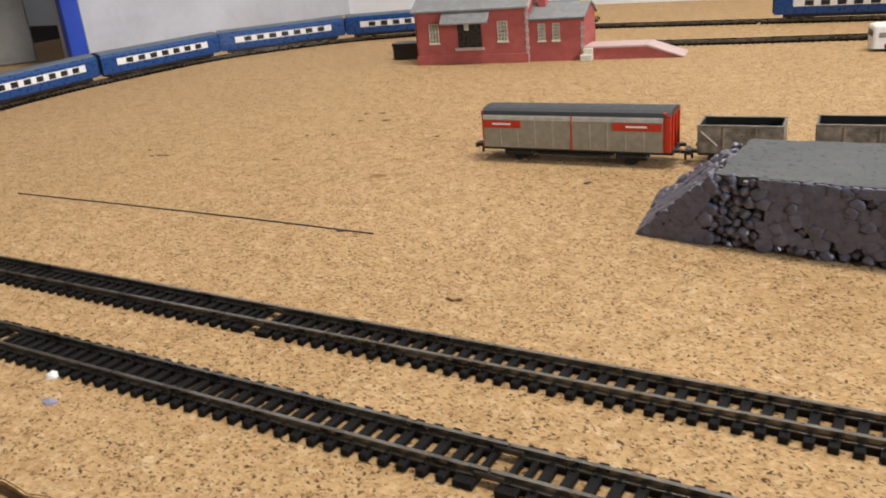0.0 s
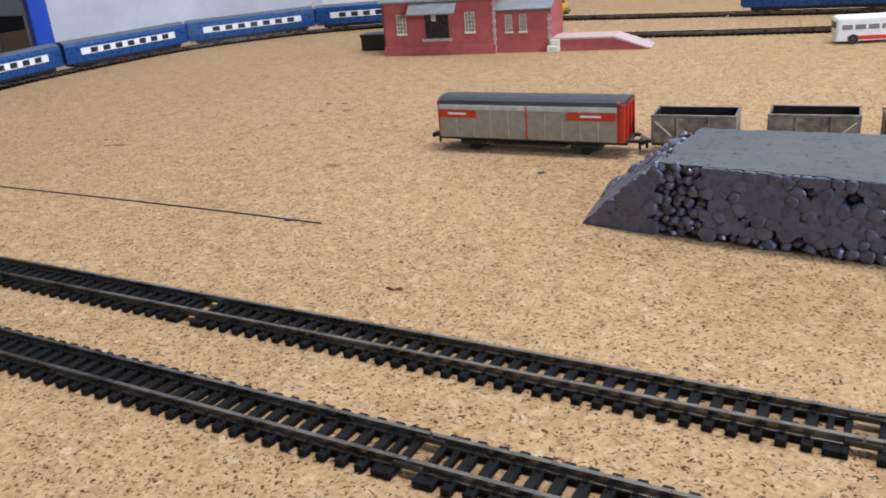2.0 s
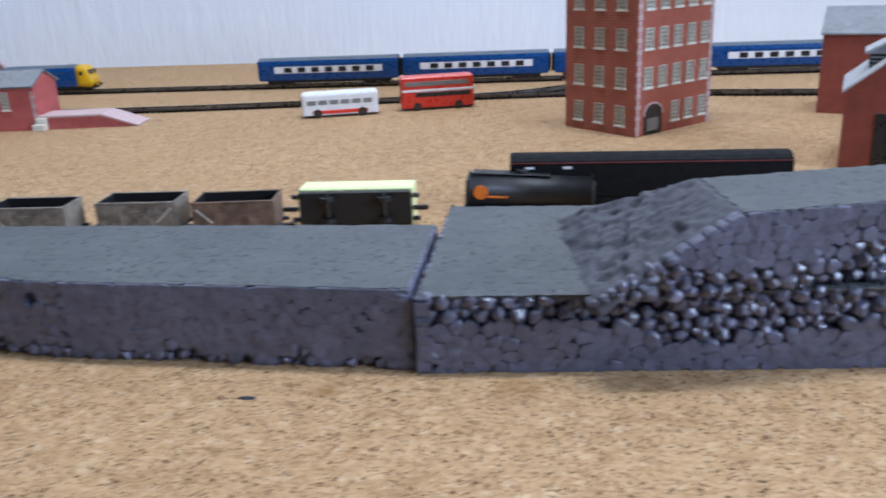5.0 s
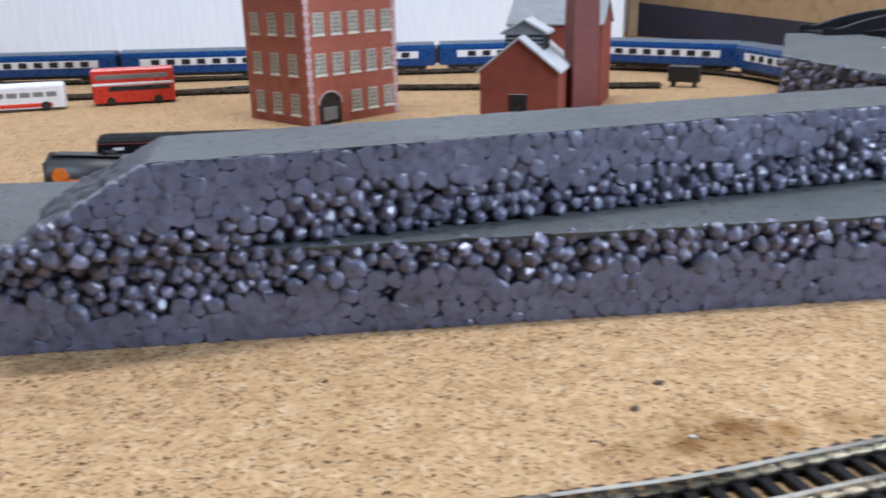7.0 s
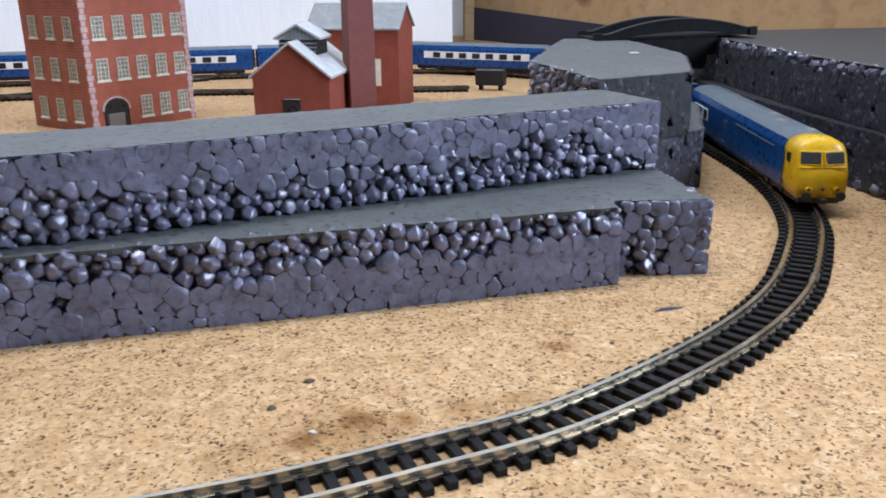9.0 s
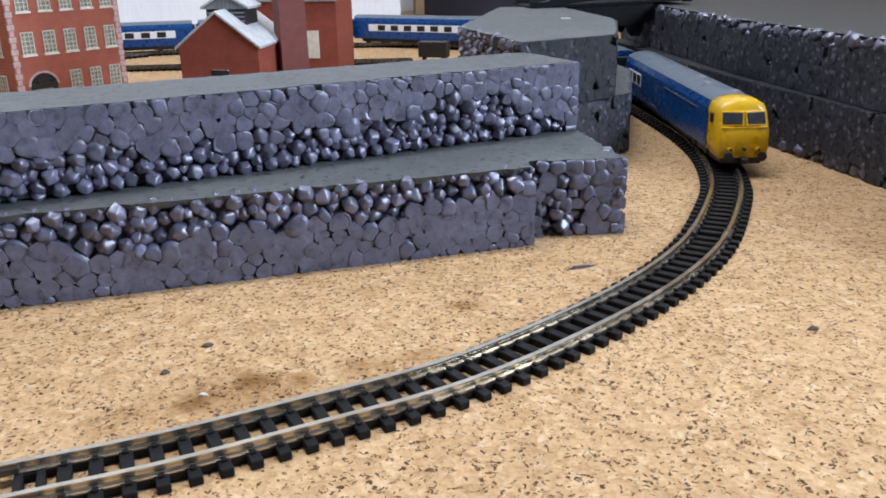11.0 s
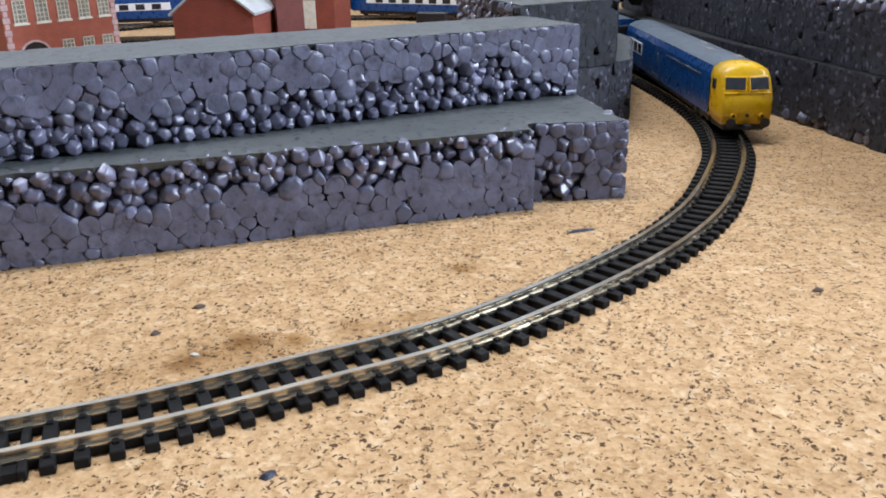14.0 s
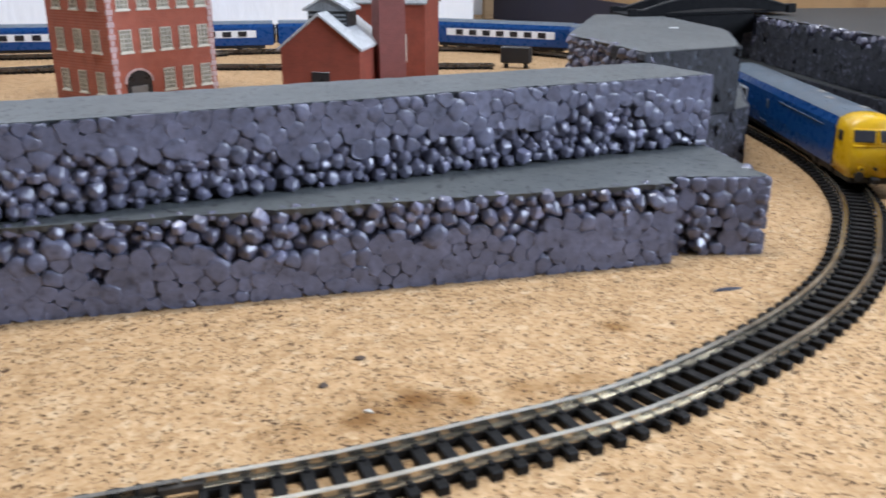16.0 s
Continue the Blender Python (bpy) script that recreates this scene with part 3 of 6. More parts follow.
# grey crate with a brown sack behind the blue post
crate = thing("storage_crate", Matrix.Translation((-0.98, 0.50, 0)) @ Matrix.Rotation(radians(55), 4, "Z"), "grey plastic storage crate with a dark rim", "crate")
part("side_panel", box(-0.16, 0.16, 0.02, 0.03, 0, 0.26, 0.002), GREYPANEL, crate)
part("rim", box(-0.165, 0.165, 0.0, 0.035, 0.085, 0.135, 0.002), BLACK, crate, "dark rim")
bm = bmesh.new()
bmesh.ops.create_icosphere(bm, subdivisions=3, radius=0.1)
for v in bm.verts:
    v.co *= 1 + 0.12 * noise.noise(v.co * 14)
    v.co.z = max(v.co.z, -0.02)
bm.transform(Matrix.Translation((-0.93, 0.46, 0.02)) @ Matrix.Diagonal((0.8, 0.8, 0.7, 1)))
tagged(part("sack", bm, worn("brown_sack", (0.16, 0.10, 0.06), 0.8, scale=30, fine=200), None, "", True), "brown rounded sack standing before the grey crate", "sack")

# ---- foam blocks ----


def clip(poly, nx, ny, c):
    """The part of a polygon where nx*x + ny*y <= c."""
    out = []
    for (x0, y0), (x1, y1) in zip(poly, poly[1:] + poly[:1]):
        d0, d1 = nx * x0 + ny * y0 - c, nx * x1 + ny * y1 - c
        if d0 <= 0:
            out.append((x0, y0))
        if d0 * d1 < 0:
            t = d0 / (d0 - d1)
            out.append((x0 + (x1 - x0) * t, y0 + (y1 - y0) * t))
    return out


def cells(outline, pitch, rng):
    """Packed round cells on a face outline: centres and clipped polygons."""
    width, height = max(p[0] for p in outline), max(p[1] for p in outline)
    left = min(p[0] for p in outline)
    pts = []
    rows = max(1, round(height / (pitch * 0.88)))
    for r in range(-1, rows + 1):
        y = (r + 0.5) * height / rows
        for i in range(-1, int((width - left) / pitch) + 2):
            pts.append((left + (i + 0.5 * (r % 2)) * pitch + rng.uniform(-0.42, 0.42) * pitch, y + rng.uniform(-0.36, 0.36) * pitch))
    out = []
    for i, (x, y) in enumerate(pts):
        if not (left - 0.5 * pitch < x < width + 0.5 * pitch and -0.5 * pitch < y < height + 0.5 * pitch):
            continue
        poly = list(outline)
        poly = clip(poly, 1, 0, x + pitch)
        poly = clip(poly, -1, 0, -(x - pitch))
        for j, (u, v) in enumerate(pts):
            if poly and i != j and abs(u - x) < 2.2 * pitch and abs(v - y) < 2.2 * pitch:
                poly = clip(poly, u - x, v - y, (u * u + v * v - x * x - y * y) / 2)
        if len(poly) >= 3:
            a = abs(sum(p[0] * q[1] - q[0] * p[1] for p, q in zip(poly, poly[1:] + poly[:1]))) / 2
            if a > 0.1 * pitch * pitch:
                out.append(((sum(p[0] for p in poly) / len(poly), sum(p[1] for p in poly) / len(poly)), poly))
    return out


def rounded(poly, c, k, shrink, ease):
    """The polygon resampled to k points round c and eased towards a circle."""
    cx, cy = c
    rad = []
    for i in range(k):
        a = 2 * math.pi * i / k
        dx, dy = math.cos(a), math.sin(a)
        best = 1.0
        for (x0, y0), (x1, y1) in zip(poly, poly[1:] + poly[:1]):
            ex, ey = x1 - x0, y1 - y0
            den = dx * ey - dy * ex
            if abs(den) < 1e-12:
                continue
            t = ((x0 - cx) * ey - (y0 - cy) * ex) / den
            u = ((x0 - cx) * dy - (y0 - cy) * dx) / den
            if t > 0 and -1e-6 <= u <= 1 + 1e-6:
                best = min(best, t)
        rad.append(best)
    mean = sum(rad) / k
    return [(dx * r, dy * r) for i in range(k) for dx, dy, r in [(math.cos(2 * math.pi * i / k), math.sin(2 * math.pi * i / k), min(rad[i], (1 - ease) * rad[i] + ease * mean * 1.08) * shrink)]]


def bead_shapes():
    out = []
    rng = random.Random(77)
    for k in range(10):
        bm = bmesh.new()
        bmesh.ops.create_icosphere(bm, subdivisions=3, radius=1.0)
        turn = Euler((rng.uniform(0, 6), rng.uniform(0, 6), rng.uniform(0, 6))).to_matrix()
        cuts = []
        for i in range(13):
            z = 1 - 2 * (i + 0.5) / 13
            c = Vector((math.cos(i * 2.39996) * math.sqrt(1 - z * z), math.sin(i * 2.39996) * math.sqrt(1 - z * z), z))
            cuts.append((turn @ c + Vector((rng.gauss(0, 0.16), rng.gauss(0, 0.16), rng.gauss(0, 0.16)))).normalized())
        far = [rng.uniform(0.67, 0.80) for _ in cuts]
        for _ in range(2):
            for v in bm.verts:
                for c, f in zip(cuts, far):
                    d = v.co.dot(c)
                    if d > f:
                        v.co -= c * (d - f)
        for v in bm.verts:
            v.co *= 1.18
        me = bpy.data.meshes.new("bead")
        bm.to_mesh(me)
        bm.free()
        me.materials.append(BEADPAINT)
        me.polygons.foreach_set("use_smooth", [True] * len(me.polygons))
        out.append(me)
    return out


BEADS = bead_shapes()


def bead_face(parent, origin, along, up, outline, loose, pitch=0.0051, seed=1, depth=0.0020, mat=None, worn_more=0.0):
    """Cells over one face of a block. along and up span it; loose(u, v) from 0 (sliced flat) to 1 (round bead)."""
    rng = random.Random(seed)
    o, a, b = Vector(origin), Vector(along).normalized(), Vector(up).normalized()
    nrm = a.cross(b)
    top_v = max(p[1] for p in outline) - 0.00005
    u0, u1 = min(p[0] for p in outline), max(p[0] for p in outline)

    def round_bead(u, v, r, out):
        v = min(v, top_v - 0.48 * r)
        ob = new("bead", BEADS[rng.randrange(len(BEADS))])
        ob.parent = parent
        ob.matrix_basis = Matrix.LocRotScale(o + a * u + b * v + nrm * out, Euler((rng.uniform(0, 6), rng.uniform(0, 6), rng.uniform(0, 6))), Vector((r * rng.uniform(0.95, 1.12), r * rng.uniform(0.95, 1.1), r * rng.uniform(0.92, 1.05))))

    for c, poly in cells(outline, pitch, rng):
        w = loose(c[0], c[1]) + rng.uniform(-0.2, 0.2)
        area = abs(sum(p[0] * q[1] - q[0] * p[1] for p, q in zip(poly, poly[1:] + poly[:1]))) / 2
        r = math.sqrt(area / math.pi)
        pit = w < 0.5 and rng.random() < (0.05 if mat is CHARCOAL or mat is SHADEFOAM else 0.008)
        if w >= 0.5 or pit:
            rr = min(r * rng.uniform(0.82, 1.06), c[1] + 0.0012, 0.0033)
            round_bead(c[0], c[1], rr * (0.8 if pit else 1.0), -depth * (rng.uniform(1.3, 1.8) if pit else rng.uniform(0.5, 1.6)) - 0.0004)
            q = poly[rng.randrange(len(poly))]
            if 0.002 < q[1] < outline[2][1] - 0.002 and rng.random() < 0.9:
                round_bead(q[0], q[1], r * rng.uniform(0.5, 0.8), -depth * rng.uniform(0.7, 1.7))
            continue
        k = 12
        wear = 0.95 + worn_more + 1.3 * min(1.0, max(0.0, (w + 0.1) / 0.6)) ** 2
        tight = worn_more > 0 or rng.random() > (0.08 if worn_more < 0 else 0.08 + 0.22 * wear)
        ring = rounded(poly, c, k, rng.uniform(1.0, 1.09) if tight else rng.uniform(0.9, 0.98), 0.75)
        lift = rng.uniform(-0.00013, 0.0001) * wear
        tx, ty = rng.uniform(-0.06, 0.06) * wear, rng.uniform(-0.06, 0.06) * wear
        if worn_more > 0:
            ring = [(x * 1.1, y * 1.1) for x, y in ring]
        verts, faces = [], []
        pillow = rng.random() < (0.8 if w > 0.3 else 0.4 if w > 0.12 else 0.12) * (0.25 if worn_more > 0 else 1.0)
        skirt = -(0.00012 if pillow else 0.00007) * wear * rng.uniform(0.15, 1.5) - (rng.uniform(0.0, 0.0009) if not tight else 0.0)
        fill = 1.16 if worn_more > 0 or rng.random() < (0.45 if pillow else 0.68) else 1.03
        dome = rng.uniform(0.00005, 0.0002) * wear if pillow else 0.0
        rim = 0.95 if pillow else 0.985
        for n, (s, d) in enumerate([(fill, -0.0042), (fill, skirt), (1.0, skirt), (rim, lift), (0.82, lift + dome * 0.7), (0.5, lift + dome)]):
            for x, y in ring:
                v = min(max(c[1] + y * s, 0.0), top_v)
                verts.append(o + a * min(max(c[0] + x * s, u0), u1) + b * v + nrm * (d + (tx * x + ty * y) * (s if n >= 3 else 0)))
        for l in range(5):
            for i in range(k):
                j = (i + 1) % k
                faces.append((l * k + i, l * k + j, (l + 1) * k + j, (l + 1) * k + i))
        faces.append(tuple(range(5 * k, 6 * k)))
        mesh_ob("bead", verts, faces, mat or FOAM, parent, smooth=pillow)


def soft(u, v, seed, scale=60.0):
    return noise.noise(Vector((u * scale, v * scale * 1.3, seed * 7.31)))


def foam_block(label, poly, z0, z1, faces, ramps=(), slope=None, group="foam embankments", dark=False, shaded_face=False, calm=False, own=None):
    """A slab cut from sheet foam over a plan polygon (anticlockwise); faces: edge numbers with a looseness function.
    slope: plan shift of single top corners, for a ramped end."""
    th = thing("foam_block", Matrix(), label, "embankment", group)
    inset = 0.0038
    n = len(poly)
    cen = Vector((sum(p[0] for p in poly) / n, sum(p[1] for p in poly) / n))
    top = [Vector(p) + Vector((slope or {}).get(i, (0, 0))) for i, p in enumerate(poly)]

    def inner(pts, d):
        out = []
        for i in range(n):
            p, q, r = Vector(pts[i - 1]), Vector(pts[i]), Vector(pts[(i + 1) % n])
            n1 = Vector((-(q - p).y, (q - p).x)).normalized()
            n2 = Vector((-(r - q).y, (r - q).x)).normalized()
            k = (n1 + n2)
            k = k / max(0.4, k.dot(n1))
            out.append(q + k * d)
        return out
    low, high = inner(poly, inset), inner(top, inset)
    part("core", loft([[(p.x, p.y, z0 + 0.0003) for p in low], [(p.x, p.y, z1 - 0.0016) for p in high]], close=True), SHADECORE, th, "foam core darkened as the shade between the beads")
    cap = inner(top, 0.0)
    field = inner(top, 0.0036)
    ring1, ring2, ring3 = [], [], []
    for i in range(n):
        p, q = cap[i], cap[(i + 1) % n]
        m = max(2, int((q - p).length / 0.0016))
        side = Vector((-(q - p).y, (q - p).x)).normalized()
        for k in range(m):
            u = p.lerp(q, k / m)
            e = side * (0.0005 + 0.0022 * abs(noise.noise(Vector((u.x * 150, u.y * 150, z1 * 90)))))
            if k == 0:
                e = (field[i] - p) * 0.4
            w = field[i].lerp(field[(i + 1) % n], k / m)
            ring1.append((u.x + e.x + side.x * 0.0012, u.y + e.y + side.y * 0.0012, z1 - 0.0019))
            ring2.append((u.x + e.x, u.y + e.y, z1 + 0.0001))
            ring3.append((w.x, w.y, z1 + 0.0001))
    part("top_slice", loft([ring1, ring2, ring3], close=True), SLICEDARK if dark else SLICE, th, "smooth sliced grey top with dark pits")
    for i, fn, seed in faces:
        p, q = Vector(poly[i]), Vector(poly[(i + 1) % n])
        tp, tq = top[i], top[(i + 1) % n]
        d = (q - p).normalized()
        w = (q - p).length
        lean = ((tp + tq) / 2 - (p + q) / 2)
        lean -= d * lean.dot(d)
        up = Vector((lean.x, lean.y, z1 - z0))
        h = up.length
        outline = [(0, 0), (w, 0), (w + (tq - q).dot(d), h), ((tp - p).dot(d), h)]
        bead_face(th, (p.x, p.y, z0), (d.x, d.y, 0), up, outline, fn, seed=seed, mat=own or (CHARCOAL if dark or shaded_face else FOAM), worn_more=0.05 if dark or shaded_face else -0.35 if calm else 0.0, pitch=0.0041 if calm else 0.0044 if shaded_face else 0.0052 if dark else 0.0047)
    return th


def flat(u, v):
    return 0.1


def low_rubble(u, v):
    return 0.84 - v / 0.0075 + 0.6 * soft(u, v, 3, 90)


def low_rubble_end(u, v):
    return max(low_rubble(u, v), 0.1 + max(0.0, (0.013 - u) / 0.008) + 0.5 * soft(u, v, 6, 60), 0.5 * soft(u, v, 15, 110) + 0.2)


def upper_front(u, v):
    edge = 0.0092 + 0.0043 * min(1.0, max(0.0, (u - 0.06) / 0.09)) + 0.007 * soft(u, 0.0, 5, 22)
    fade = max(0.0, (u - 0.2) / 0.05)
    discs = 0.24 + 0.15 * soft(u, v, 21, 60) if u > 0.175 else -1.0
    return max(discs, 0.5 + (edge - v) / 0.007 - fade * 0.7 + 0.55 * soft(u, v, 9, 90))


def lower_front(u, v):
    edge = 0.0125 + 0.007 * soft(u, 0.0, 8, 20) + max(0, (u - 0.22) / 0.06) * 0.006
    return 0.5 + (v - edge) / 0.006 + 0.5 * soft(u, v, 4, 90)


def bands(u, v):
    return 0.05 + max(0.0, 0.45 - v / 0.007) + max(0.0, (v - 0.0185) / 0.006) * 1.2 + 0.4 * soft(u, v, 12, 70)


def foot(u, v):
    return 0.95 - v / 0.006 + 0.5 * soft(u, v, 3)


def end_cells(u, v):
    return 0.22 + 0.8 * soft(u, v, 6, 45) + max(0.0, (v - 0.02) / 0.03)


def toe(u, v):
    return -0.15 + max(0.0, (u - 0.023) / 0.006) + max(0.0, (v - 0.026) / 0.006) + 0.25 * soft(u, v, 6, 60)


def rough(u, v):
    return 0.8 + 0.5 * soft(u, v, 2, 60)


def crumbled_ramp(parent, b0, b1, t1, t0):
    """A torn, lumpy slope between a bottom edge b0-b1 and a top edge t0-t1."""
    b0, b1, t1, t0 = map(Vector, (b0, b1, t1, t0))
    nrm = (t0 - b0).cross(b1 - b0).normalized()
    nrm = nrm if nrm.z > 0 else -nrm
    nu, nv = 64, 56
    verts, faces = [], []
    for j in range(nv + 1):
        v = j / nv * 1.12
        for i in range(nu + 1):
            u = i / nu
            lo, hi = b0.lerp(b1, u), t0.lerp(t1, u)
            p = lo.lerp(hi, v)
            q = p * 150
            lump = abs(noise.noise(q)) * 0.0013 + noise.noise(q * 2.3) * 0.0009 + noise.noise(q * 5) * 0.0004 + noise.noise(q * 0.3) * 0.0015
            pit = max(0.0, noise.noise(p * 210 + Vector((5, 3, 1))) - 0.25) * 0.009
            fade = min(1.0, max(0.0, (1.05 - v) / 0.35), 0.15 + v / 0.2)
            p = p + nrm * (lump - pit + 0.0002) * fade
            p.x += 0.0022 * noise.noise(q * 0.9 + Vector((9, 0, 0))) * (1 - min(1, v))
            p.z = min(p.z, t0.z - 0.0002)
            verts.append(p)
    for j in range(nv):
        for i in range(nu):
            a = j * (nu + 1) + i
            faces.append((a, a + nu + 1, a + nu + 2, a + 1))
    part_ob = mesh_ob("torn_slope", verts, faces, TORN, parent, "torn lumpy grey foam slope", True)
    part_ob.modifiers.new("thick", "SOLIDIFY").thickness = 0.003
    return part_ob


# first block with the ramped end
foam_block("dark grey foam embankment block with a ramped rubble end", [(-0.044, 0.266), (-0.012, 0.2615), (0.054, 0.2555), (0.1617, 0.2535), (0.1604, 0.315), (-0.05, 0.318)], 0, 0.025, [(0, toe, 11), (1, low_rubble_end, 12), (2, low_rubble, 13), (3, flat, 14), (5, end_cells, 15)], slope={0: (0.027, -0.003), 5: (0.036, -0.006), 1: (0.003, 0.0)}, calm=True)
# second lower slab, stepped back near its end
foam_block("dark grey foam embankment slab with loose rounded beads along its top", [(0.163, 0.2515), (0.455, 0.2765), (0.4565, 0.283), (0.4845, 0.280), (0.486, 0.352), (0.1611, 0.343)], 0, 0.0232, [(0, lower_front, 21), (2, end_cells, 24), (3, end_cells, 25), (5, flat, 22)])
# upper slab
upper_slab = foam_block("dark grey upper foam slab with a band of crumbled beads", [(0.211, 0.2445), (0.4845, 0.322), (0.477, 0.357), (0.203, 0.325)], 0.0236, 0.0464, [(0, upper_front, 31), (1, flat, 32)], slope={0: (0.039, 0.0108), 3: (0.04, -0.032)})
crumbled_ramp(upper_slab, (0.2115, 0.2468, 0.0226), (0.200, 0.326, 0.0226), (0.243, 0.2937, 0.0464), (0.25, 0.2572, 0.0464))
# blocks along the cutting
# faces darker than the tops: shade beside the cutting put into their colour
foam_block("dark grey lower foam block beside the cutting", [(0.489, 0.352), (0.532, 0.383), (0.562, 0.45), (0.572, 0.56), (0.535, 0.575), (0.48, 0.45)], 0, 0.025, [(0, flat, 41), (1, flat, 42), (2, flat, 43)], shaded_face=True)
foam_block("dark grey upper foam block with crumbled edge beside the cutting", [(0.474, 0.354), (0.519, 0.3705), (0.551, 0.445), (0.561, 0.55), (0.525, 0.562), (0.468, 0.43)], 0.0254, 0.05, [(0, flat, 44), (1, flat, 45), (5, rough, 46)], shaded_face=True, own=SHADEFOAM)
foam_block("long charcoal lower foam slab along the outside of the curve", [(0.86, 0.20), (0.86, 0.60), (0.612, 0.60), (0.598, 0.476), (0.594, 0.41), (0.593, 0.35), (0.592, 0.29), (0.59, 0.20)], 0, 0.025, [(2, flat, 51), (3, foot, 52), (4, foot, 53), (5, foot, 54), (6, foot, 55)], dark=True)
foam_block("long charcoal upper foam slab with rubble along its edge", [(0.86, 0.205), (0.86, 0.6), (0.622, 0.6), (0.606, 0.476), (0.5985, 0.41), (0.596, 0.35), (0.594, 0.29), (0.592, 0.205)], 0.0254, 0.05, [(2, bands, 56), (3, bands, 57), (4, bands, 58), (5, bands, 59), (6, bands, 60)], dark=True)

# ---- rolling stock ----


def body_ring(w, z0, z1, zr, n=7):
    """Half-open ring of a coach section: side up, roof over, side down."""
    h = w / 2
    pts = [(-h * 0.97, z0), (-h, z0 + (z1 - z0) * 0.35), (-h * 0.985, z1)]
    for i in range(1, n):
        a = math.pi * i / n
        pts.append((-math.cos(a) * h * 0.985, z1 + (zr - z1) * math.sin(a) ** 0.75))
    pts += [(h * 0.985, z1), (h, z0 + (z1 - z0) * 0.35), (h * 0.97, z0)]
    return pts


CAR_L, CAR_W, Z0, Z1, ZR = 0.136, 0.0192, 0.0084, 0.0236, 0.0288


def bogie(parent, x):
    b = part("bogie", box(x - 0.0135, x + 0.0135, -0.0078, 0.0078, 0.0052, 0.0092, 0.0006), BLACK, parent, "black bogie frame")
    for dx in (-0.0082, 0.0082):
        for y in (-0.0052, 0.0052):
            m = Matrix.Translation((x + dx, y - 0.0009, 0.0068)) @ Matrix.Rotation(radians(-90), 4, "X")
            part("wheel", cyl(0.0031, 0.0018, m, 14), PLATE, b, "dark metal wheel")
        part("axle_box", box(x + dx - 0.0016, x + dx + 0.0016, -0.0086, 0.0086, 0.0055, 0.008, 0.0003), BLACK, b)


def band(parent, x0, x1, windows, side):
    """White window band with panes on one side."""
    y = side * (CAR_W / 2)
    ya, yb = sorted((y - side * 0.0004, y + side * 0.00014))
    w = part("window_band", box(x0, x1, ya, yb, 0.0150, 0.0211, 0.0001), CREAM, parent, "white window band")
    ya, yb = sorted((y - side * 0.0003, y + side * 0.0003))
    for a, b in windows:
        part("window", box(a, b, ya, yb, 0.0157, 0.0204, 0.0001), DARKGLASS, w, "dark window pane")


def shell(th, x0, x1):
    side = [p for p in body_ring(CAR_W, Z0, Z1, ZR)]
    n = len(side)
    left, right = side[:4], side[n - 4:]
    bm = bmesh.new()
    for s in (left, right):
        rings = [[bm.verts.new((x, y, z)) for y, z in s] for x in (x0, x1)]
        for i in range(3):
            bm.faces.new((rings[0][i], rings[0][i + 1], rings[1][i + 1], rings[1][i]))
    for x in (x0, x1):
        bm.faces.new([bm.verts.new((x, y, z)) for y, z in side])
    bm.faces.new([bm.verts.new((x, y, z)) for x, (y, z) in ((x0, side[0]), (x1, side[0]), (x1, side[-1]), (x0, side[-1]))])
    part("body", bm, BLUE, th, "dark blue body side")
    roof = side[3:n - 3]
    part("roof", loft([[(x, y, z + 0.0001) for y, z in roof] for x in (x0, x1)], caps=False), ROOFGREY, th, "grey roof", True)
    for x in np.arange(x0 + 0.012, x1 - 0.008, 0.0185):
        part("roof_vent", cyl(0.0014, 0.0008, Matrix.Translation((x, 0.0032 if int(x * 1000) % 2 else -0.0032, ZR - 0.0011)), 10), ROOFGREY, th)


def fittings(th, x0, x1):
    part("underframe", box(x0 + 0.034, x1 - 0.034, -0.0075, 0.0075, 0.0055, 0.0088, 0.0005), BLACK, th, "black underframe equipment")
    part("solebar", box(x0 + 0.001, x1 - 0.001, -0.0088, 0.0088, 0.008, 0.0092, 0.0002), BLACK, th)
    bogie(th, x0 + 0.021)
    bogie(th, x1 - 0.021)
    for x in (x0, x1):
        s = -1 if x == x0 else 1
        xa, xb = sorted((x, x + s * 0.0022))
        part("gangway", box(xa, xb, -0.0045, 0.0045, 0.0095, 0.0255, 0.0004), BLACK, th, "black gangway bellows")


def coach(m):
    th = thing("pullman_coach", m, "blue model coach with white window band on the far track", "model coach", "blue passenger train")
    h = CAR_L / 2
    shell(th, -h, h)
    fittings(th, -h, h)
    for side in (-1, 1):
        win = [(-0.045 + i * 0.0133, -0.0375 + i * 0.0133) for i in range(7)]
        band(th, -0.053, 0.052, win, side)
    return th


SCREEN = worn("dark_screen", (0.012, 0.013, 0.02), 0.75, relief=0)


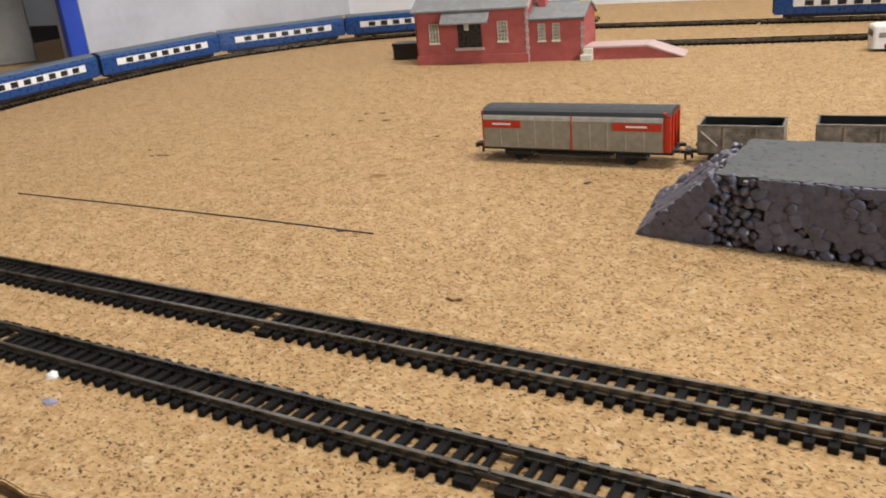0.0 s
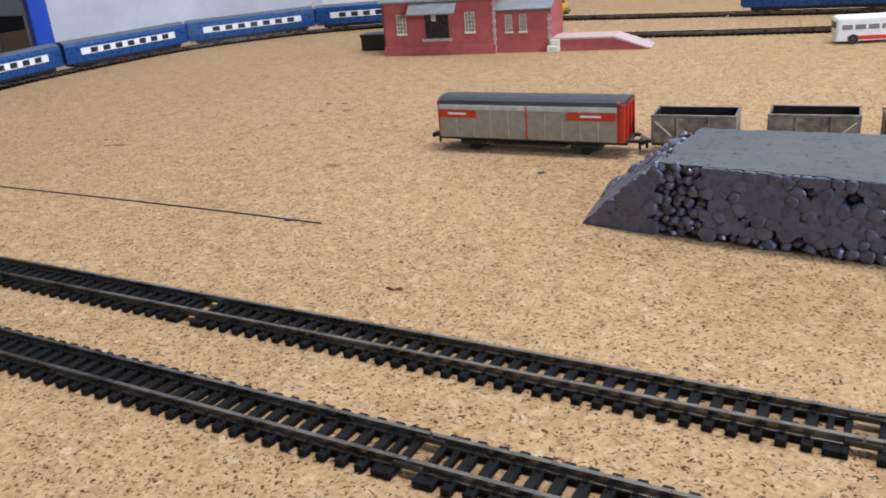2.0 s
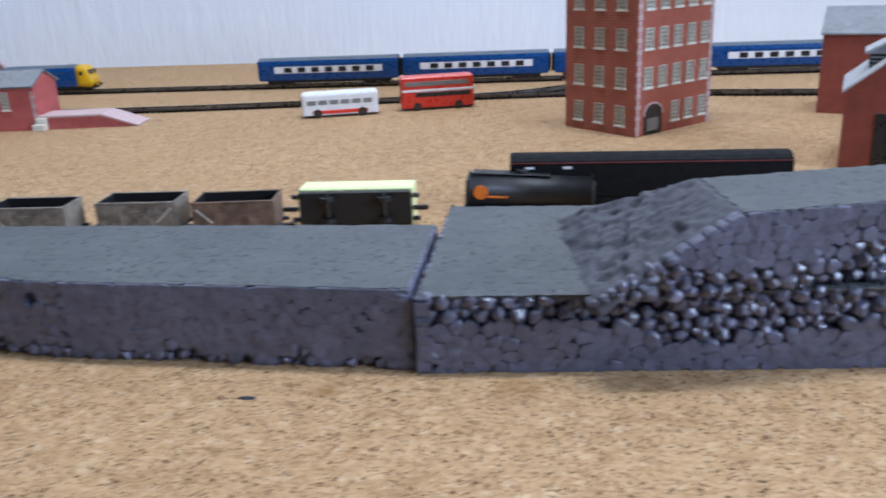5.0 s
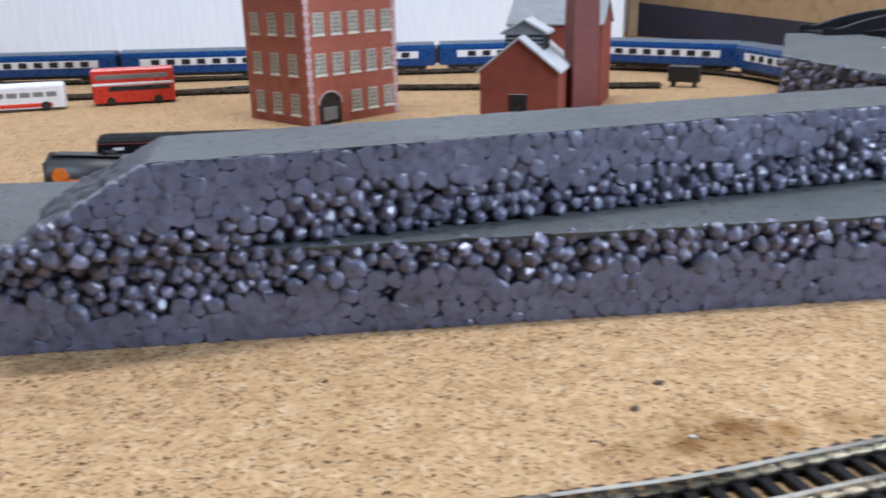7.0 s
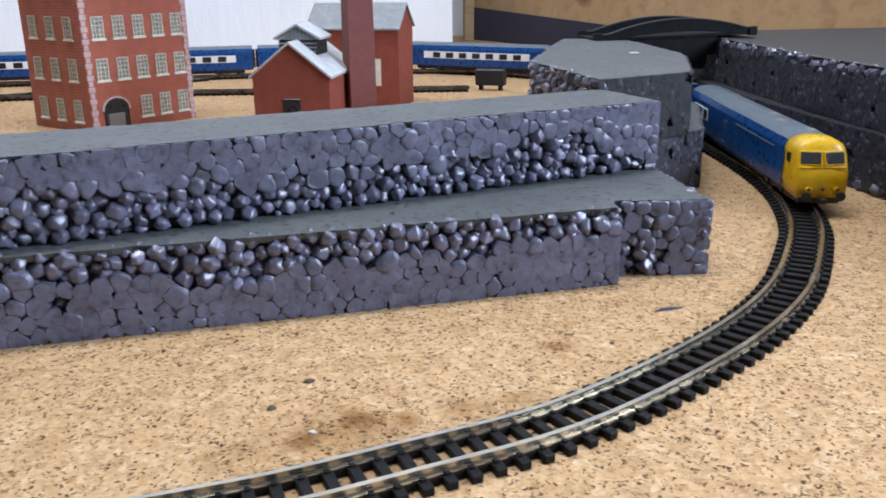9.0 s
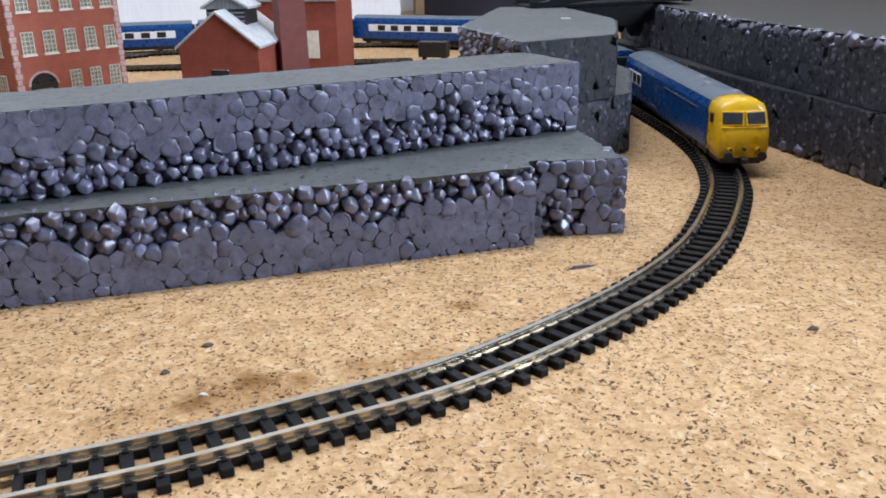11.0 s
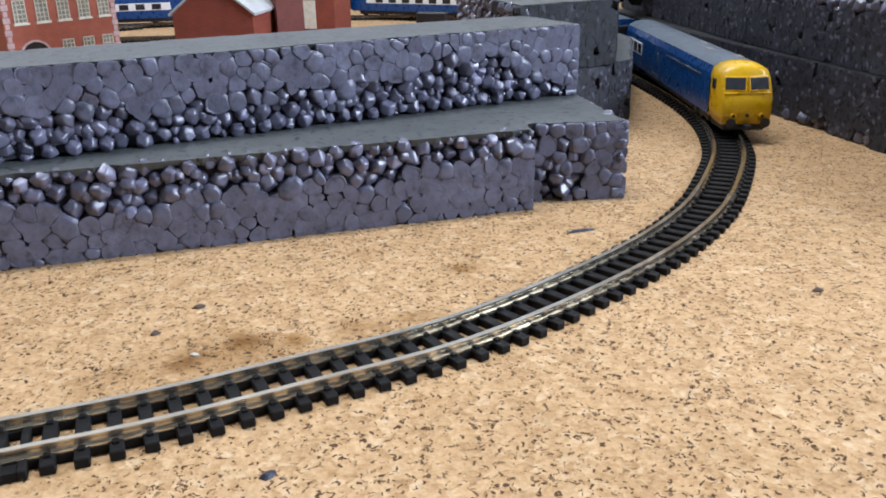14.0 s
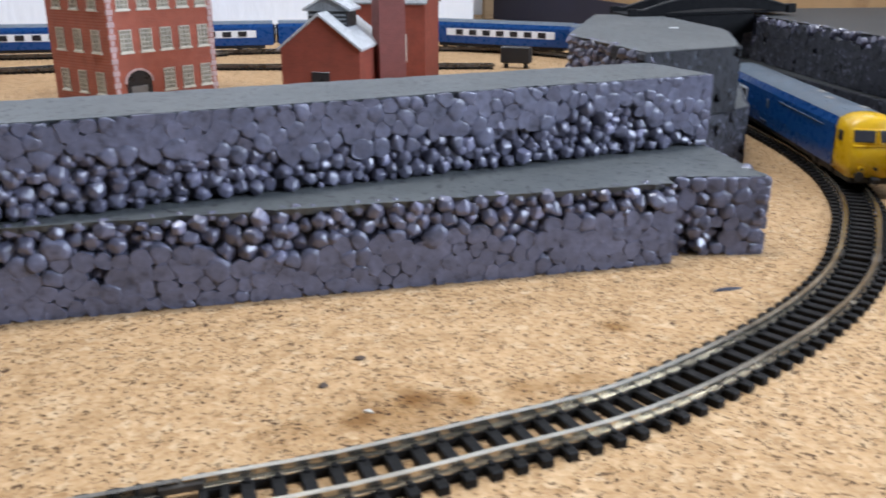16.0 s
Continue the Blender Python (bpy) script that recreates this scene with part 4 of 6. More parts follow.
def motor_car(m, length):
    """Power car; the cab points along +x."""
    th = thing("pullman_power_car", m, "blue power car with a yellow cab in the stone cutting", "model train", "blue passenger train")
    h = length / 2
    xc = h - 0.0165
    shell(th, -h, xc)
    part("underframe", box(0.036 - h, h - 0.042, -0.0075, 0.0075, 0.0055, 0.0088, 0.0005), BLACK, th, "black underframe equipment")
    part("solebar", box(-h + 0.001, xc + 0.01, -0.0088, 0.0088, 0.008, 0.0092, 0.0002), BLACK, th)
    bogie(th, -h + 0.021)
    bogie(th, h - 0.027)
    part("gangway", box(-h - 0.0022, -h, -0.0045, 0.0045, 0.0095, 0.0255, 0.0004), BLACK, th, "black gangway bellows")
    for side in (-1, 1):
        band(th, 0.010 - h, 0.038 - h, [(0.0115 - h, 0.018 - h), (0.0205 - h, 0.0275 - h), (0.030 - h, 0.0365 - h)], side)
        y = side * CAR_W / 2
        ya, yb = sorted((y - side * 0.0003, y + side * 0.0002))
        part("vent_grille", box(xc - 0.064, xc - 0.012, ya, yb, 0.0214, 0.0219), ROOFGREY, th, "fine pale line of grilles")
        part("step_rail", box(0.062 - h, 0.071 - h, ya, yb, 0.0103, 0.0106), ROOFGREY, th, "pale step rail")
        part("step_rail", box(0.004 - h, 0.0075 - h, ya, yb, 0.0118, 0.0121), ROOFGREY, th, "pale step rail")
        part("side_crest", box(-0.014, -0.011, ya, yb, 0.0165, 0.0205, 0.0002), ROOFGREY, th, "small pale crest")
    # cab nose: an upright face below the screens, a raked face with the screens, a domed roof
    def cab_ring(d, w, zb, zs, zt):
        h = CAR_W / 2 * w
        pts = [(-h * 0.96, zb), (-h, zb + 0.0035), (-h * 0.99, zs)]
        pts += [(-math.cos(math.pi * i / 7) * h * 0.985, zs + (zt - zs) * math.sin(math.pi * i / 7) ** 0.7) for i in range(1, 7)]
        pts += [(h * 0.99, zs), (h, zb + 0.0035), (h * 0.96, zb)]
        return [(xc + d, y, z) for y, z in pts]
    secs = [cab_ring(d, w, Z0 - e, zs, zt) for d, w, e, zs, zt in (
        (0.0, 1.0, 0.0, 0.0236, ZR), (0.0045, 1.01, 0.0003, 0.0236, ZR), (0.008, 1.005, 0.0006, 0.0234, ZR - 0.0003), (0.0102, 0.99, 0.0008, 0.0229, ZR - 0.0012),
        (0.0112, 0.98, 0.0009, 0.0220, ZR - 0.0032), (0.0137, 0.97, 0.0009, 0.0182, 0.0196), (0.0147, 0.955, 0.0009, 0.0162, 0.0178), (0.0154, 0.92, 0.0008, 0.0132, 0.0157))]
    nose = part("cab_nose", loft(secs, close=True), YELLOW, th, "bright yellow cab nose", True)
    rake = math.atan2(0.0137 - 0.0112, 0.0268 - 0.0204)
    for y in (-1, 1):
        tilt = Matrix.Translation((xc + 0.0129, y * 0.0043, 0.0219)) @ Matrix.Rotation(radians(y * 10), 4, "Z") @ Matrix.Rotation(-rake, 4, "Y")
        fr = part("screen_frame", box(-0.0012, 0.0003, -0.0041, 0.0041, -0.0030, 0.0028, 0.0004, m=tilt), YELLOW, nose)
        part("windscreen", box(-0.0006, 0.00055, -0.0036, 0.0036, -0.0023, 0.0022, 0.0003, m=tilt), SCREEN, fr, "dark windscreen pane")
    part("screen_rail", box(xc + 0.012, xc + 0.0147, -0.0084, 0.0084, 0.0184, 0.0189, 0.0002), YELLOW, nose)
    for y in (-1, 1):
        side_y = y * 0.0096
        a, b = sorted((side_y - y * 0.0005, side_y + y * 0.0002))
        part("cab_side_window", box(xc + 0.0035, xc + 0.0075, a, b, 0.0192, 0.0228, 0.0001), DARKGLASS, nose)
        part("cab_door", box(xc + 0.0006, xc + 0.0012, a, b, 0.0095, 0.0225, 0.0001), BLACK, nose)
        lamp = part("lamp", cyl(0.0009, 0.0018, Matrix.Translation((xc + 0.0150, y * 0.0052, 0.0108)) @ Matrix.Rotation(radians(90), 4, "Y"), 14), YELLOW, nose, "small round marker lamp")
        part("lamp_glass", cyl(0.0005, 0.0003, Matrix.Translation((xc + 0.0167, y * 0.0052, 0.0108)) @ Matrix.Rotation(radians(90), 4, "Y"), 12), BLACK, lamp, "dark lamp glass")
        part("grab_rail", box(xc + 0.0148, xc + 0.0160, y * 0.0038 - 0.0002, y * 0.0038 + 0.0002, 0.0088, 0.0112), YELLOW, nose)

        buf = part("buffer", cyl(0.0008, 0.003, Matrix.Translation((xc + 0.0145, y * 0.0062, 0.0085)) @ Matrix.Rotation(radians(90), 4, "Y"), 10), BLACK, th, "black round buffer")
        part("buffer_head", cyl(0.0017, 0.0006, Matrix.Translation((xc + 0.0175, y * 0.0062, 0.0085)) @ Matrix.Rotation(radians(90), 4, "Y"), 12), BLACK, buf)
    part("tail_lamp", cyl(0.0006, 0.001, Matrix.Translation((xc + 0.0155, 0.0, 0.0108)) @ Matrix.Rotation(radians(90), 4, "Y"), 12), BLACK, nose, "small dark tail lamp")
    for x, y in ((xc - 0.008, 0.003), (xc - 0.031, -0.001), (xc - 0.048, 0.002)):
        part("roof_hatch", box(x - 0.003, x + 0.003, y - 0.0014, y + 0.0014, ZR - 0.0012, ZR + 0.0002, 0.0002), GREYPANEL, th, "dark roof hatch")
    part("coupling", box(xc + 0.012, xc + 0.0185, -0.0012, 0.0012, 0.0058, 0.0078, 0.0003), BLACK, th, "black coupling hook")
    part("valance", box(xc - 0.001, xc + 0.0138, -0.0078, 0.0078, 0.0048, 0.0078, 0.0006), BLACK, th)
    return th


def on_track(s, back=False):
    """The pose of a car whose middle is at s, resting on the rails by its bogies."""
    a, b = MAIN.at(s - 0.047), MAIN.at(s + 0.047)
    d, c = b - a, (a + b) / 2
    return Matrix.Translation((c.x, c.y, 0)) @ Matrix.Rotation(math.atan2(d.y, d.x) + (math.pi if back else 0), 4, "Z")


PITCH = 0.1412
S_NOSE = MAIN.nearest((0.551, 0.342)) - 0.013
S_FAR = MAIN.nearest((-0.255, 0.831)) + 0.003
LONG = 0.166
power = motor_car(Matrix.Translation((0.0028, -0.0012, 0)) @ on_track(S_NOSE + CAR_L / 2, True) @ Matrix.Translation(((CAR_L - LONG) / 2, 0, 0)), LONG)
S_TAIL = S_NOSE + LONG - CAR_L / 2
first_coach = coach(on_track(S_TAIL + PITCH))
for i in range(2, 8):
    copy_thing(first_coach, on_track(S_TAIL + i * PITCH))
tagged(motor_car(on_track(S_FAR + CAR_L / 2, True), CAR_L), "blue power car with yellow cab beside the brick station", "model train", "blue passenger train")
for i in range(1, 6):
    copy_thing(first_coach, on_track(S_FAR + CAR_L / 2 + i * PITCH))


def wheelset(th, x, r=0.0032, ytrack=0.0052):
    m = Matrix.Translation((x, -ytrack - 0.001, r)) @ Matrix.Rotation(radians(-90), 4, "X")
    part("wheel", cyl(r, 0.002, m, 14), BLACK, th)
    m = Matrix.Translation((x, ytrack - 0.001, r)) @ Matrix.Rotation(radians(-90), 4, "X")
    part("wheel", cyl(r, 0.002, m, 14), BLACK, th)
    part("axle", cyl(0.0005, 2 * ytrack, Matrix.Translation((x, -ytrack, r)) @ Matrix.Rotation(radians(-90), 4, "X"), 8), PLATE, th)


def coupling(th, x, s, z=0.0056):
    bm = box(min(x, x + s * 0.0065), max(x, x + s * 0.0065), -0.001, 0.001, z - 0.0008, z + 0.0006, 0.0002)
    box(min(x + s * 0.0045, x + s * 0.0065), max(x + s * 0.0045, x + s * 0.0065), -0.0028, 0.0028, z - 0.001, z + 0.0012, 0.0003, bm)
    box(min(x + s * 0.003, x + s * 0.004), max(x + s * 0.003, x + s * 0.004), -0.0006, 0.0006, z - 0.0038, z - 0.0006, 0.0001, bm)
    part("coupling", bm, BLACK, th, "black hook coupling")


def buffers(th, x, s, z):
    for y in (-0.006, 0.006):
        part("buffer", cyl(0.0009, 0.0028, Matrix.Translation((x, y, z)) @ Matrix.Rotation(radians(90 * s), 4, "Y"), 10), BLACK, th)


def goods_van(m):
    th = thing("goods_van", m, "long grey sliding-wall van with red ends and red panels", "model wagon", "goods wagons")
    L, W = 0.0455, 0.0195
    z0, z1, zr = 0.0070, 0.0228, 0.0260
    ring = body_ring(W, z0, z1, zr)
    n = len(ring)
    for side, s in ((-1, ring[:4]), (1, ring[n - 4:])):
        for a, b, nm in ((-L + 0.001, -0.0004, "sliding_wall"), (0.0004, L - 0.0035, "sliding_wall")):
            w = part(nm, loft([[(x, y, z) for y, z in s] for x in (a, b)], caps=False), VANGREY, th, "weathered grey sliding wall")
            w.modifiers.new("thick", "SOLIDIFY").thickness = 0.0005
            y = side * W / 2
            ya, yb = sorted((y - side * 0.0005, y + side * 0.0001))
            k = 5
            for i in range(1, k):
                x = a + (b - a) * i / k
                part("wall_rib", box(x - 0.0002, x + 0.0002, ya, yb, z0 + 0.0006, z1 - 0.0022, 0.0001), VANRIB, w)
            part("top_rail", box(a, b, min(y - side * 0.0006, y + side * 0.0002), max(y - side * 0.0006, y + side * 0.0002), z1 - 0.0024, z1 - 0.0002, 0.0001), VANLIGHT, w, "pale upper edge")
            pa, pb = (a + 0.0003, a + 0.0195) if a < -0.01 else (b - 0.0225, b - 0.0002)
            pan = part("red_panel", box(pa, pb, min(y - side * 0.0003, y + side * 0.0003), max(y - side * 0.0003, y + side * 0.0003), z1 - 0.0062, z1 - 0.0027, 0.0001), RED, w, "red name panel")
            q = (pa + pb) / 2
            part("lettering_bar", box(q - 0.005, q + 0.0045, min(y, y + side * 0.00045), max(y, y + side * 0.00045), z1 - 0.0047, z1 - 0.0038), CREAM, pan, "pale lettering bar")
    part("centre_post", box(-0.0004, 0.0004, -W / 2 - 0.0001, W / 2 + 0.0001, z0, z1, 0.0001), RED, th, "thin red post")
    part("roof", loft([[(x, y * 1.01, z + 0.0001) for y, z in ring[2:n - 2]] for x in (-L, L)], caps=True), VANROOF, th, "dark grey curved roof", False)
    part("end_wall", box(-L, -L + 0.0009, -W / 2 + 0.0004, W / 2 - 0.0004, z0, z1 + 0.002, 0.0002), RED, th, "red end wall")
    e = part("end_wall", box(L - 0.0035, L - 0.002, -W / 2 + 0.0006, W / 2 - 0.0006, z0, z1 + 0.002, 0.0002), RED, th, "red end wall with posts")
    for y in (-W / 2 + 0.0008, -0.003, 0.003, W / 2 - 0.0008):
        part("end_post", box(L - 0.0022, L, y - 0.0005, y + 0.0005, z0, zr - 0.0022, 0.0001), RED, e)
    part("end_rim", box(L - 0.002, L, -W / 2 + 0.0004, W / 2 - 0.0004, z1, z1 + 0.0014, 0.0002), RED, e)
    ch = part("chassis", box(-L - 0.001, L + 0.001, -0.0085, 0.0085, 0.0056, 0.0073, 0.0003), BLACK, th, "black chassis")
    for x in (-0.0275, 0.0275):
        wheelset(th, x)
        part("axle_guard", box(x - 0.0075, x + 0.0075, -0.0086, 0.0086, 0.003, 0.0058, 0.0008), BLACK, ch)
    part("truss_rod", box(-0.019, 0.019, -0.0082, 0.0082, 0.0034, 0.0057, 0.0015), BLACK, ch)
    for s in (-1, 1):
        coupling(th, s * (L + 0.001), s)
        buffers(th, s * (L + 0.0008), s, 0.0072)
    return th


def open_wagon(m, mat, label, end=-1):
    th = thing("mineral_wagon", m, label, "model wagon", "goods wagons")
    L, W, z0, z1, t = 0.0176, 0.0178, 0.0062, 0.0186, 0.0007
    body = part("body", box(-L, L, -W / 2, W / 2, z0, z0 + 0.0008, 0.0001), mat, th)
    for y in (-1, 1):
        yc = y * (W / 2 - t / 2)
        w = part("side_wall", box(-L, L, yc - t / 2, yc + t / 2, z0, z1, 0.0001), mat, th, "weathered wagon side")
        yo = y * W / 2
        for x in (-0.0066, 0.0066):
            part("door_post", box(x - 0.0004, x + 0.0004, min(yo, yo + y * 0.0004), max(yo, yo + y * 0.0004), z0, z1, 0.0001), mat, w)
        part("top_lip", box(-L - 0.0002, L + 0.0002, min(yo - y * t, yo + y * 0.0004), max(yo - y * t, yo + y * 0.0004), z1 - 0.0006, z1 + 0.0003, 0.0001), mat, w, "worn top edge")
        part("door_bar", box(-0.006, 0.006, min(yo, yo + y * 0.0004), max(yo, yo + y * 0.0004), z1 - 0.0042, z1 - 0.0034, 0.0001), mat, w)
        d = box(-0.0046, 0.0046, min(yo, yo + y * 0.0003), max(yo, yo + y * 0.0003), -0.00028, 0.00028, 0.0, m=Matrix.Translation((end * 0.0125, 0, 0.0128)) @ Matrix.Rotation(radians(-42 * end), 4, "Y"))
        part("white_stripe", d, STONE, w, "pale diagonal stripe")
    for x in (-1, 1):
        xc = x * (L - t / 2)
        part("end_wall", box(xc - t / 2, xc + t / 2, -W / 2, W / 2, z0, z1, 0.0001), mat, th)
    e = 0.0003
    bm = box(-L + t, L - t, -W / 2 + t, W / 2 - t, z0 + 0.0008, z0 + 0.0012)
    box(-L + t, L - t, -W / 2 + t, -W / 2 + t + e, z0 + 0.0008, z1, 0, bm)
    box(-L + t, L - t, W / 2 - t - e, W / 2 - t, z0 + 0.0008, z1, 0, bm)
    box(-L + t, -L + t + e, -W / 2 + t + e, W / 2 - t - e, z0 + 0.0008, z1, 0, bm)
    box(L - t - e, L - t, -W / 2 + t + e, W / 2 - t - e, z0 + 0.0008, z1, 0, bm)
    part("lining", bm, BLACK, th, "black inside")
    part("chassis", box(-L, L, -0.0075, 0.0075, 0.0048, 0.0062, 0.0003), BLACK, th)
    for x in (-0.0105, 0.0105):
        wheelset(th, x)
    for s in (-1, 1):
        coupling(th, s * L, s, 0.0052)
        buffers(th, s * L, s, 0.0064)
    return th


goods_van(Matrix.Translation((-0.1, 0.3575, 0)) @ Matrix.Rotation(radians(2.5), 4, "Z"))
open_wagon(Matrix.Translation((-0.027, 0.3655, 0)) @ Matrix.Rotation(radians(4), 4, "Z"), WEATHERED, "weathered grey open mineral wagon with pale diagonal stripe")
open_wagon(Matrix.Translation((0.0198, 0.3735, 0)) @ Matrix.Rotation(radians(4), 4, "Z"), WEATHERED, "weathered grey open mineral wagon on the cork", 1)
open_wagon(Matrix.Translation((0.0632, 0.3745, 0.0)) @ Matrix.Rotation(radians(7), 4, "Z"), RUSTY, "rust-stained open mineral wagon behind the embankment")


def toppled_van(m):
    """A small van lying on its side, its underframe to the front."""
    th = thing("toppled_wagon", m, "lime-yellow wagon lying on its side, black underframe showing", "model wagon", "goods wagons")
    L, W, H = 0.0258, 0.0176, 0.0125
    part("body", box(-L, L, 0.0042, 0.0042 + H, 0.0, W, 0.0008), LIME, th, "lime-yellow body")
    u = part("underframe", box(-L + 0.0005, L - 0.0005, 0.0008, 0.0042, 0.0012, W - 0.0012, 0.0004), BLACK, th, "black underframe")
    for x in (-0.012, 0.0135):
        part("axle", cyl(0.0009, W - 0.004, Matrix.Translation((x, -0.0002, 0.002)), 10), PLATE, u, "grey axle")
        for z in (0.003, W - 0.005):
            part("wheel", cyl(0.0033, 0.002, Matrix.Translation((x, -0.0002, z)), 14), BLACK, u)
    for s in (-1, 1):
        for z in (0.0035, W - 0.0035):
            part("buffer", cyl(0.0011, 0.003, Matrix.Translation((s * L, 0.0028, z)) @ Matrix.Rotation(radians(90 * s), 4, "Y"), 10), BLACK, th)
        part("coupling", box(min(s * L, s * (L + 0.007)), max(s * L, s * (L + 0.007)), 0.0008, 0.0024, W / 2 - 0.001, W / 2 + 0.001, 0.0002), BLACK, th)
    return th


toppled_van(Matrix.Translation((0.1115, 0.388, 0.0)) @ Matrix.Rotation(radians(3), 4, "Z"))


def tank_wagon(m):
    th = thing("tank_wagon", m, "black model tank wagon with an orange emblem, off its wheels", "model wagon", "goods wagons")
    L = 0.029
    bm = cyl(0.0078, 2 * L - 0.002, Matrix.Translation((-L + 0.001, 0, 0.0155)) @ Matrix.Rotation(radians(90), 4, "Y"), 28)
    bmesh.ops.bevel(bm, geom=[e for e in bm.edges if len(e.link_faces) == 2 and e.calc_face_angle(0) > 1.0], offset=0.001, segments=2, affect="EDGES")
    tank = part("tank", bm, BLACK, th, "black barrel", True)
    part("walkway", box(-L + 0.003, L * 0.3, -0.0035, 0.0035, 0.0234, 0.0241, 0.0002), BLACK, tank)
    part("filler_lid", cyl(0.003, 0.0016, Matrix.Translation((-0.004, 0, 0.0238)), 16), BLACK, tank)
    part("emblem", cyl(0.0033, 0.0003, Matrix.Translation((-L + 0.007, -0.0078, 0.0162)) @ Matrix.Rotation(radians(90), 4, "X"), 18), ORANGE, tank, "orange round emblem")
    part("stripe", box(-L + 0.008, -L + 0.019, -0.0081, -0.0076, 0.0139, 0.0147), ORANGE, tank, "orange stripe")
    part("chassis", box(-L - 0.001, L + 0.001, -0.008, 0.008, 0.0058, 0.0088, 0.0004), BLACK, th)
    for s in (-1, 1):
        part("end_frame", box(min(s * L, s * (L - 0.0015)), max(s * L, s * (L - 0.0015)), -0.007, 0.007, 0.008, 0.0215, 0.0004), BLACK, th)
        coupling(th, s * (L + 0.001), s)
    return th


tank_wagon(Matrix.Translation((0.187, 0.413, -0.0056)) @ Matrix.Rotation(radians(2), 4, "Z") @ Matrix.Rotation(radians(3), 4, "Y"))


MAROON = worn("dark_red_line", (0.10, 0.012, 0.012), 0.5)


def dark_coach(m):
    th = thing("black_locomotive", m, "black model locomotive with a thin red line and white markings", "model locomotive", "goods wagons")
    L, W = 0.062, 0.018
    body = part("body", loft([[(x, y, z) for y, z in body_ring(W, 0.007, 0.021, 0.0252)] for x in (-L, -L + 0.002, L - 0.002, L)], close=True), SOOT, th, "black body")
    part("red_line", box(-L, L, -W / 2 - 0.0002, -W / 2 + 0.0012, 0.0222, 0.0226), MAROON, body, "thin dark red line")
    for x in (-0.053, -0.036):
        part("marking_bar", box(x - 0.002, x + 0.002, -W / 2 - 0.0003, -W / 2 + 0.0008, 0.0198, 0.0209), CREAM, body, "pale marking bar")
    part("chassis", box(-L, L, -0.008, 0.008, 0.003, 0.0072, 0.0006), SOOT, th)
    for x in (-0.045, -0.028, 0.028, 0.045):
        wheelset(th, x)
    return th


dark_coach(Matrix.Translation((0.2405, 0.424, 0.0)) @ Matrix.Rotation(radians(1), 4, "Z"))

# ---- buses ----


def wheels(th, xs, w, r):
    for x in xs:
        for y in (-1, 1):
            t = part("wheel", cyl(r, 0.0016, Matrix.Translation((x, y * w / 2 + (-0.0002 if y < 0 else -0.0014), r)) @ Matrix.Rotation(radians(-90), 4, "X"), 18), BLACK, th, "black tyre")
            part("hub", cyl(r * 0.5, 0.0019, Matrix.Translation((x, y * w / 2 + (-0.0004 if y < 0 else -0.0015), r)) @ Matrix.Rotation(radians(-90), 4, "X"), 12), PLATE, t)


def rounded_box(x0, x1, y0, y1, z0, z1, r, seg=3):
    bm = box(x0, x1, y0, y1, z0, z1)
    bmesh.ops.bevel(bm, geom=[e for e in bm.edges if max(v.co.z for v in e.verts) > z0 + 1e-6], offset=r, segments=seg, affect="EDGES", profile=0.6)
    return bm


def double_decker(m):
    th = thing("double_decker_bus", m, "red model double-decker bus with a cream band", "model bus", "buses by the siding")
    L, W = 0.0288, 0.0165
    body = part("body", rounded_box(-L, L, -W / 2, W / 2, 0.0022, 0.0262, 0.0022), BUSRED, th, "glossy red body", False)
    for y in (-1, 1):
        yo = y * W / 2
        part("upper_window", box(-L + 0.003, L - 0.004, min(yo - y * 0.0003, yo + y * 0.00015), max(yo - y * 0.0003, yo + y * 0.00015), 0.0188, 0.0225, 0.0003), GREYPANEL, body, "dull row of upper windows")
        part("cream_band", box(-L + 0.0006, L - 0.0006, min(yo - y * 0.0003, yo + y * 0.00018), max(yo - y * 0.0003, yo + y * 0.00018), 0.0146, 0.0164, 0.0002), CREAM, body, "cream band")
        part("lower_window", box(-L + 0.011, L - 0.003, min(yo - y * 0.0003, yo + y * 0.00015), max(yo - y * 0.0003, yo + y * 0.00015), 0.0104, 0.0142, 0.0003), DARKGLASS, body, "dark lower windows")
    part("cream_band", box(L - 0.0005, L + 0.0002, -W / 2 + 0.0008, W / 2 - 0.0008, 0.0146, 0.0164), CREAM, body, "cream band")
    part("windscreen", box(-L - 0.0002, -L + 0.0005, -0.006, 0.006, 0.0098, 0.0138, 0.0002), DARKGLASS, body)
    part("windscreen", box(-L - 0.0002, -L + 0.0005, -0.0065, 0.0065, 0.0186, 0.0224, 0.0002), DARKGLASS, body)
    part("skirt", box(-L + 0.001, L - 0.001, -W / 2 + 0.0008, W / 2 - 0.0008, 0.0012, 0.0024), BLACK, th)
    wheels(th, (-0.0165, 0.0165), W, 0.0032)
    return th


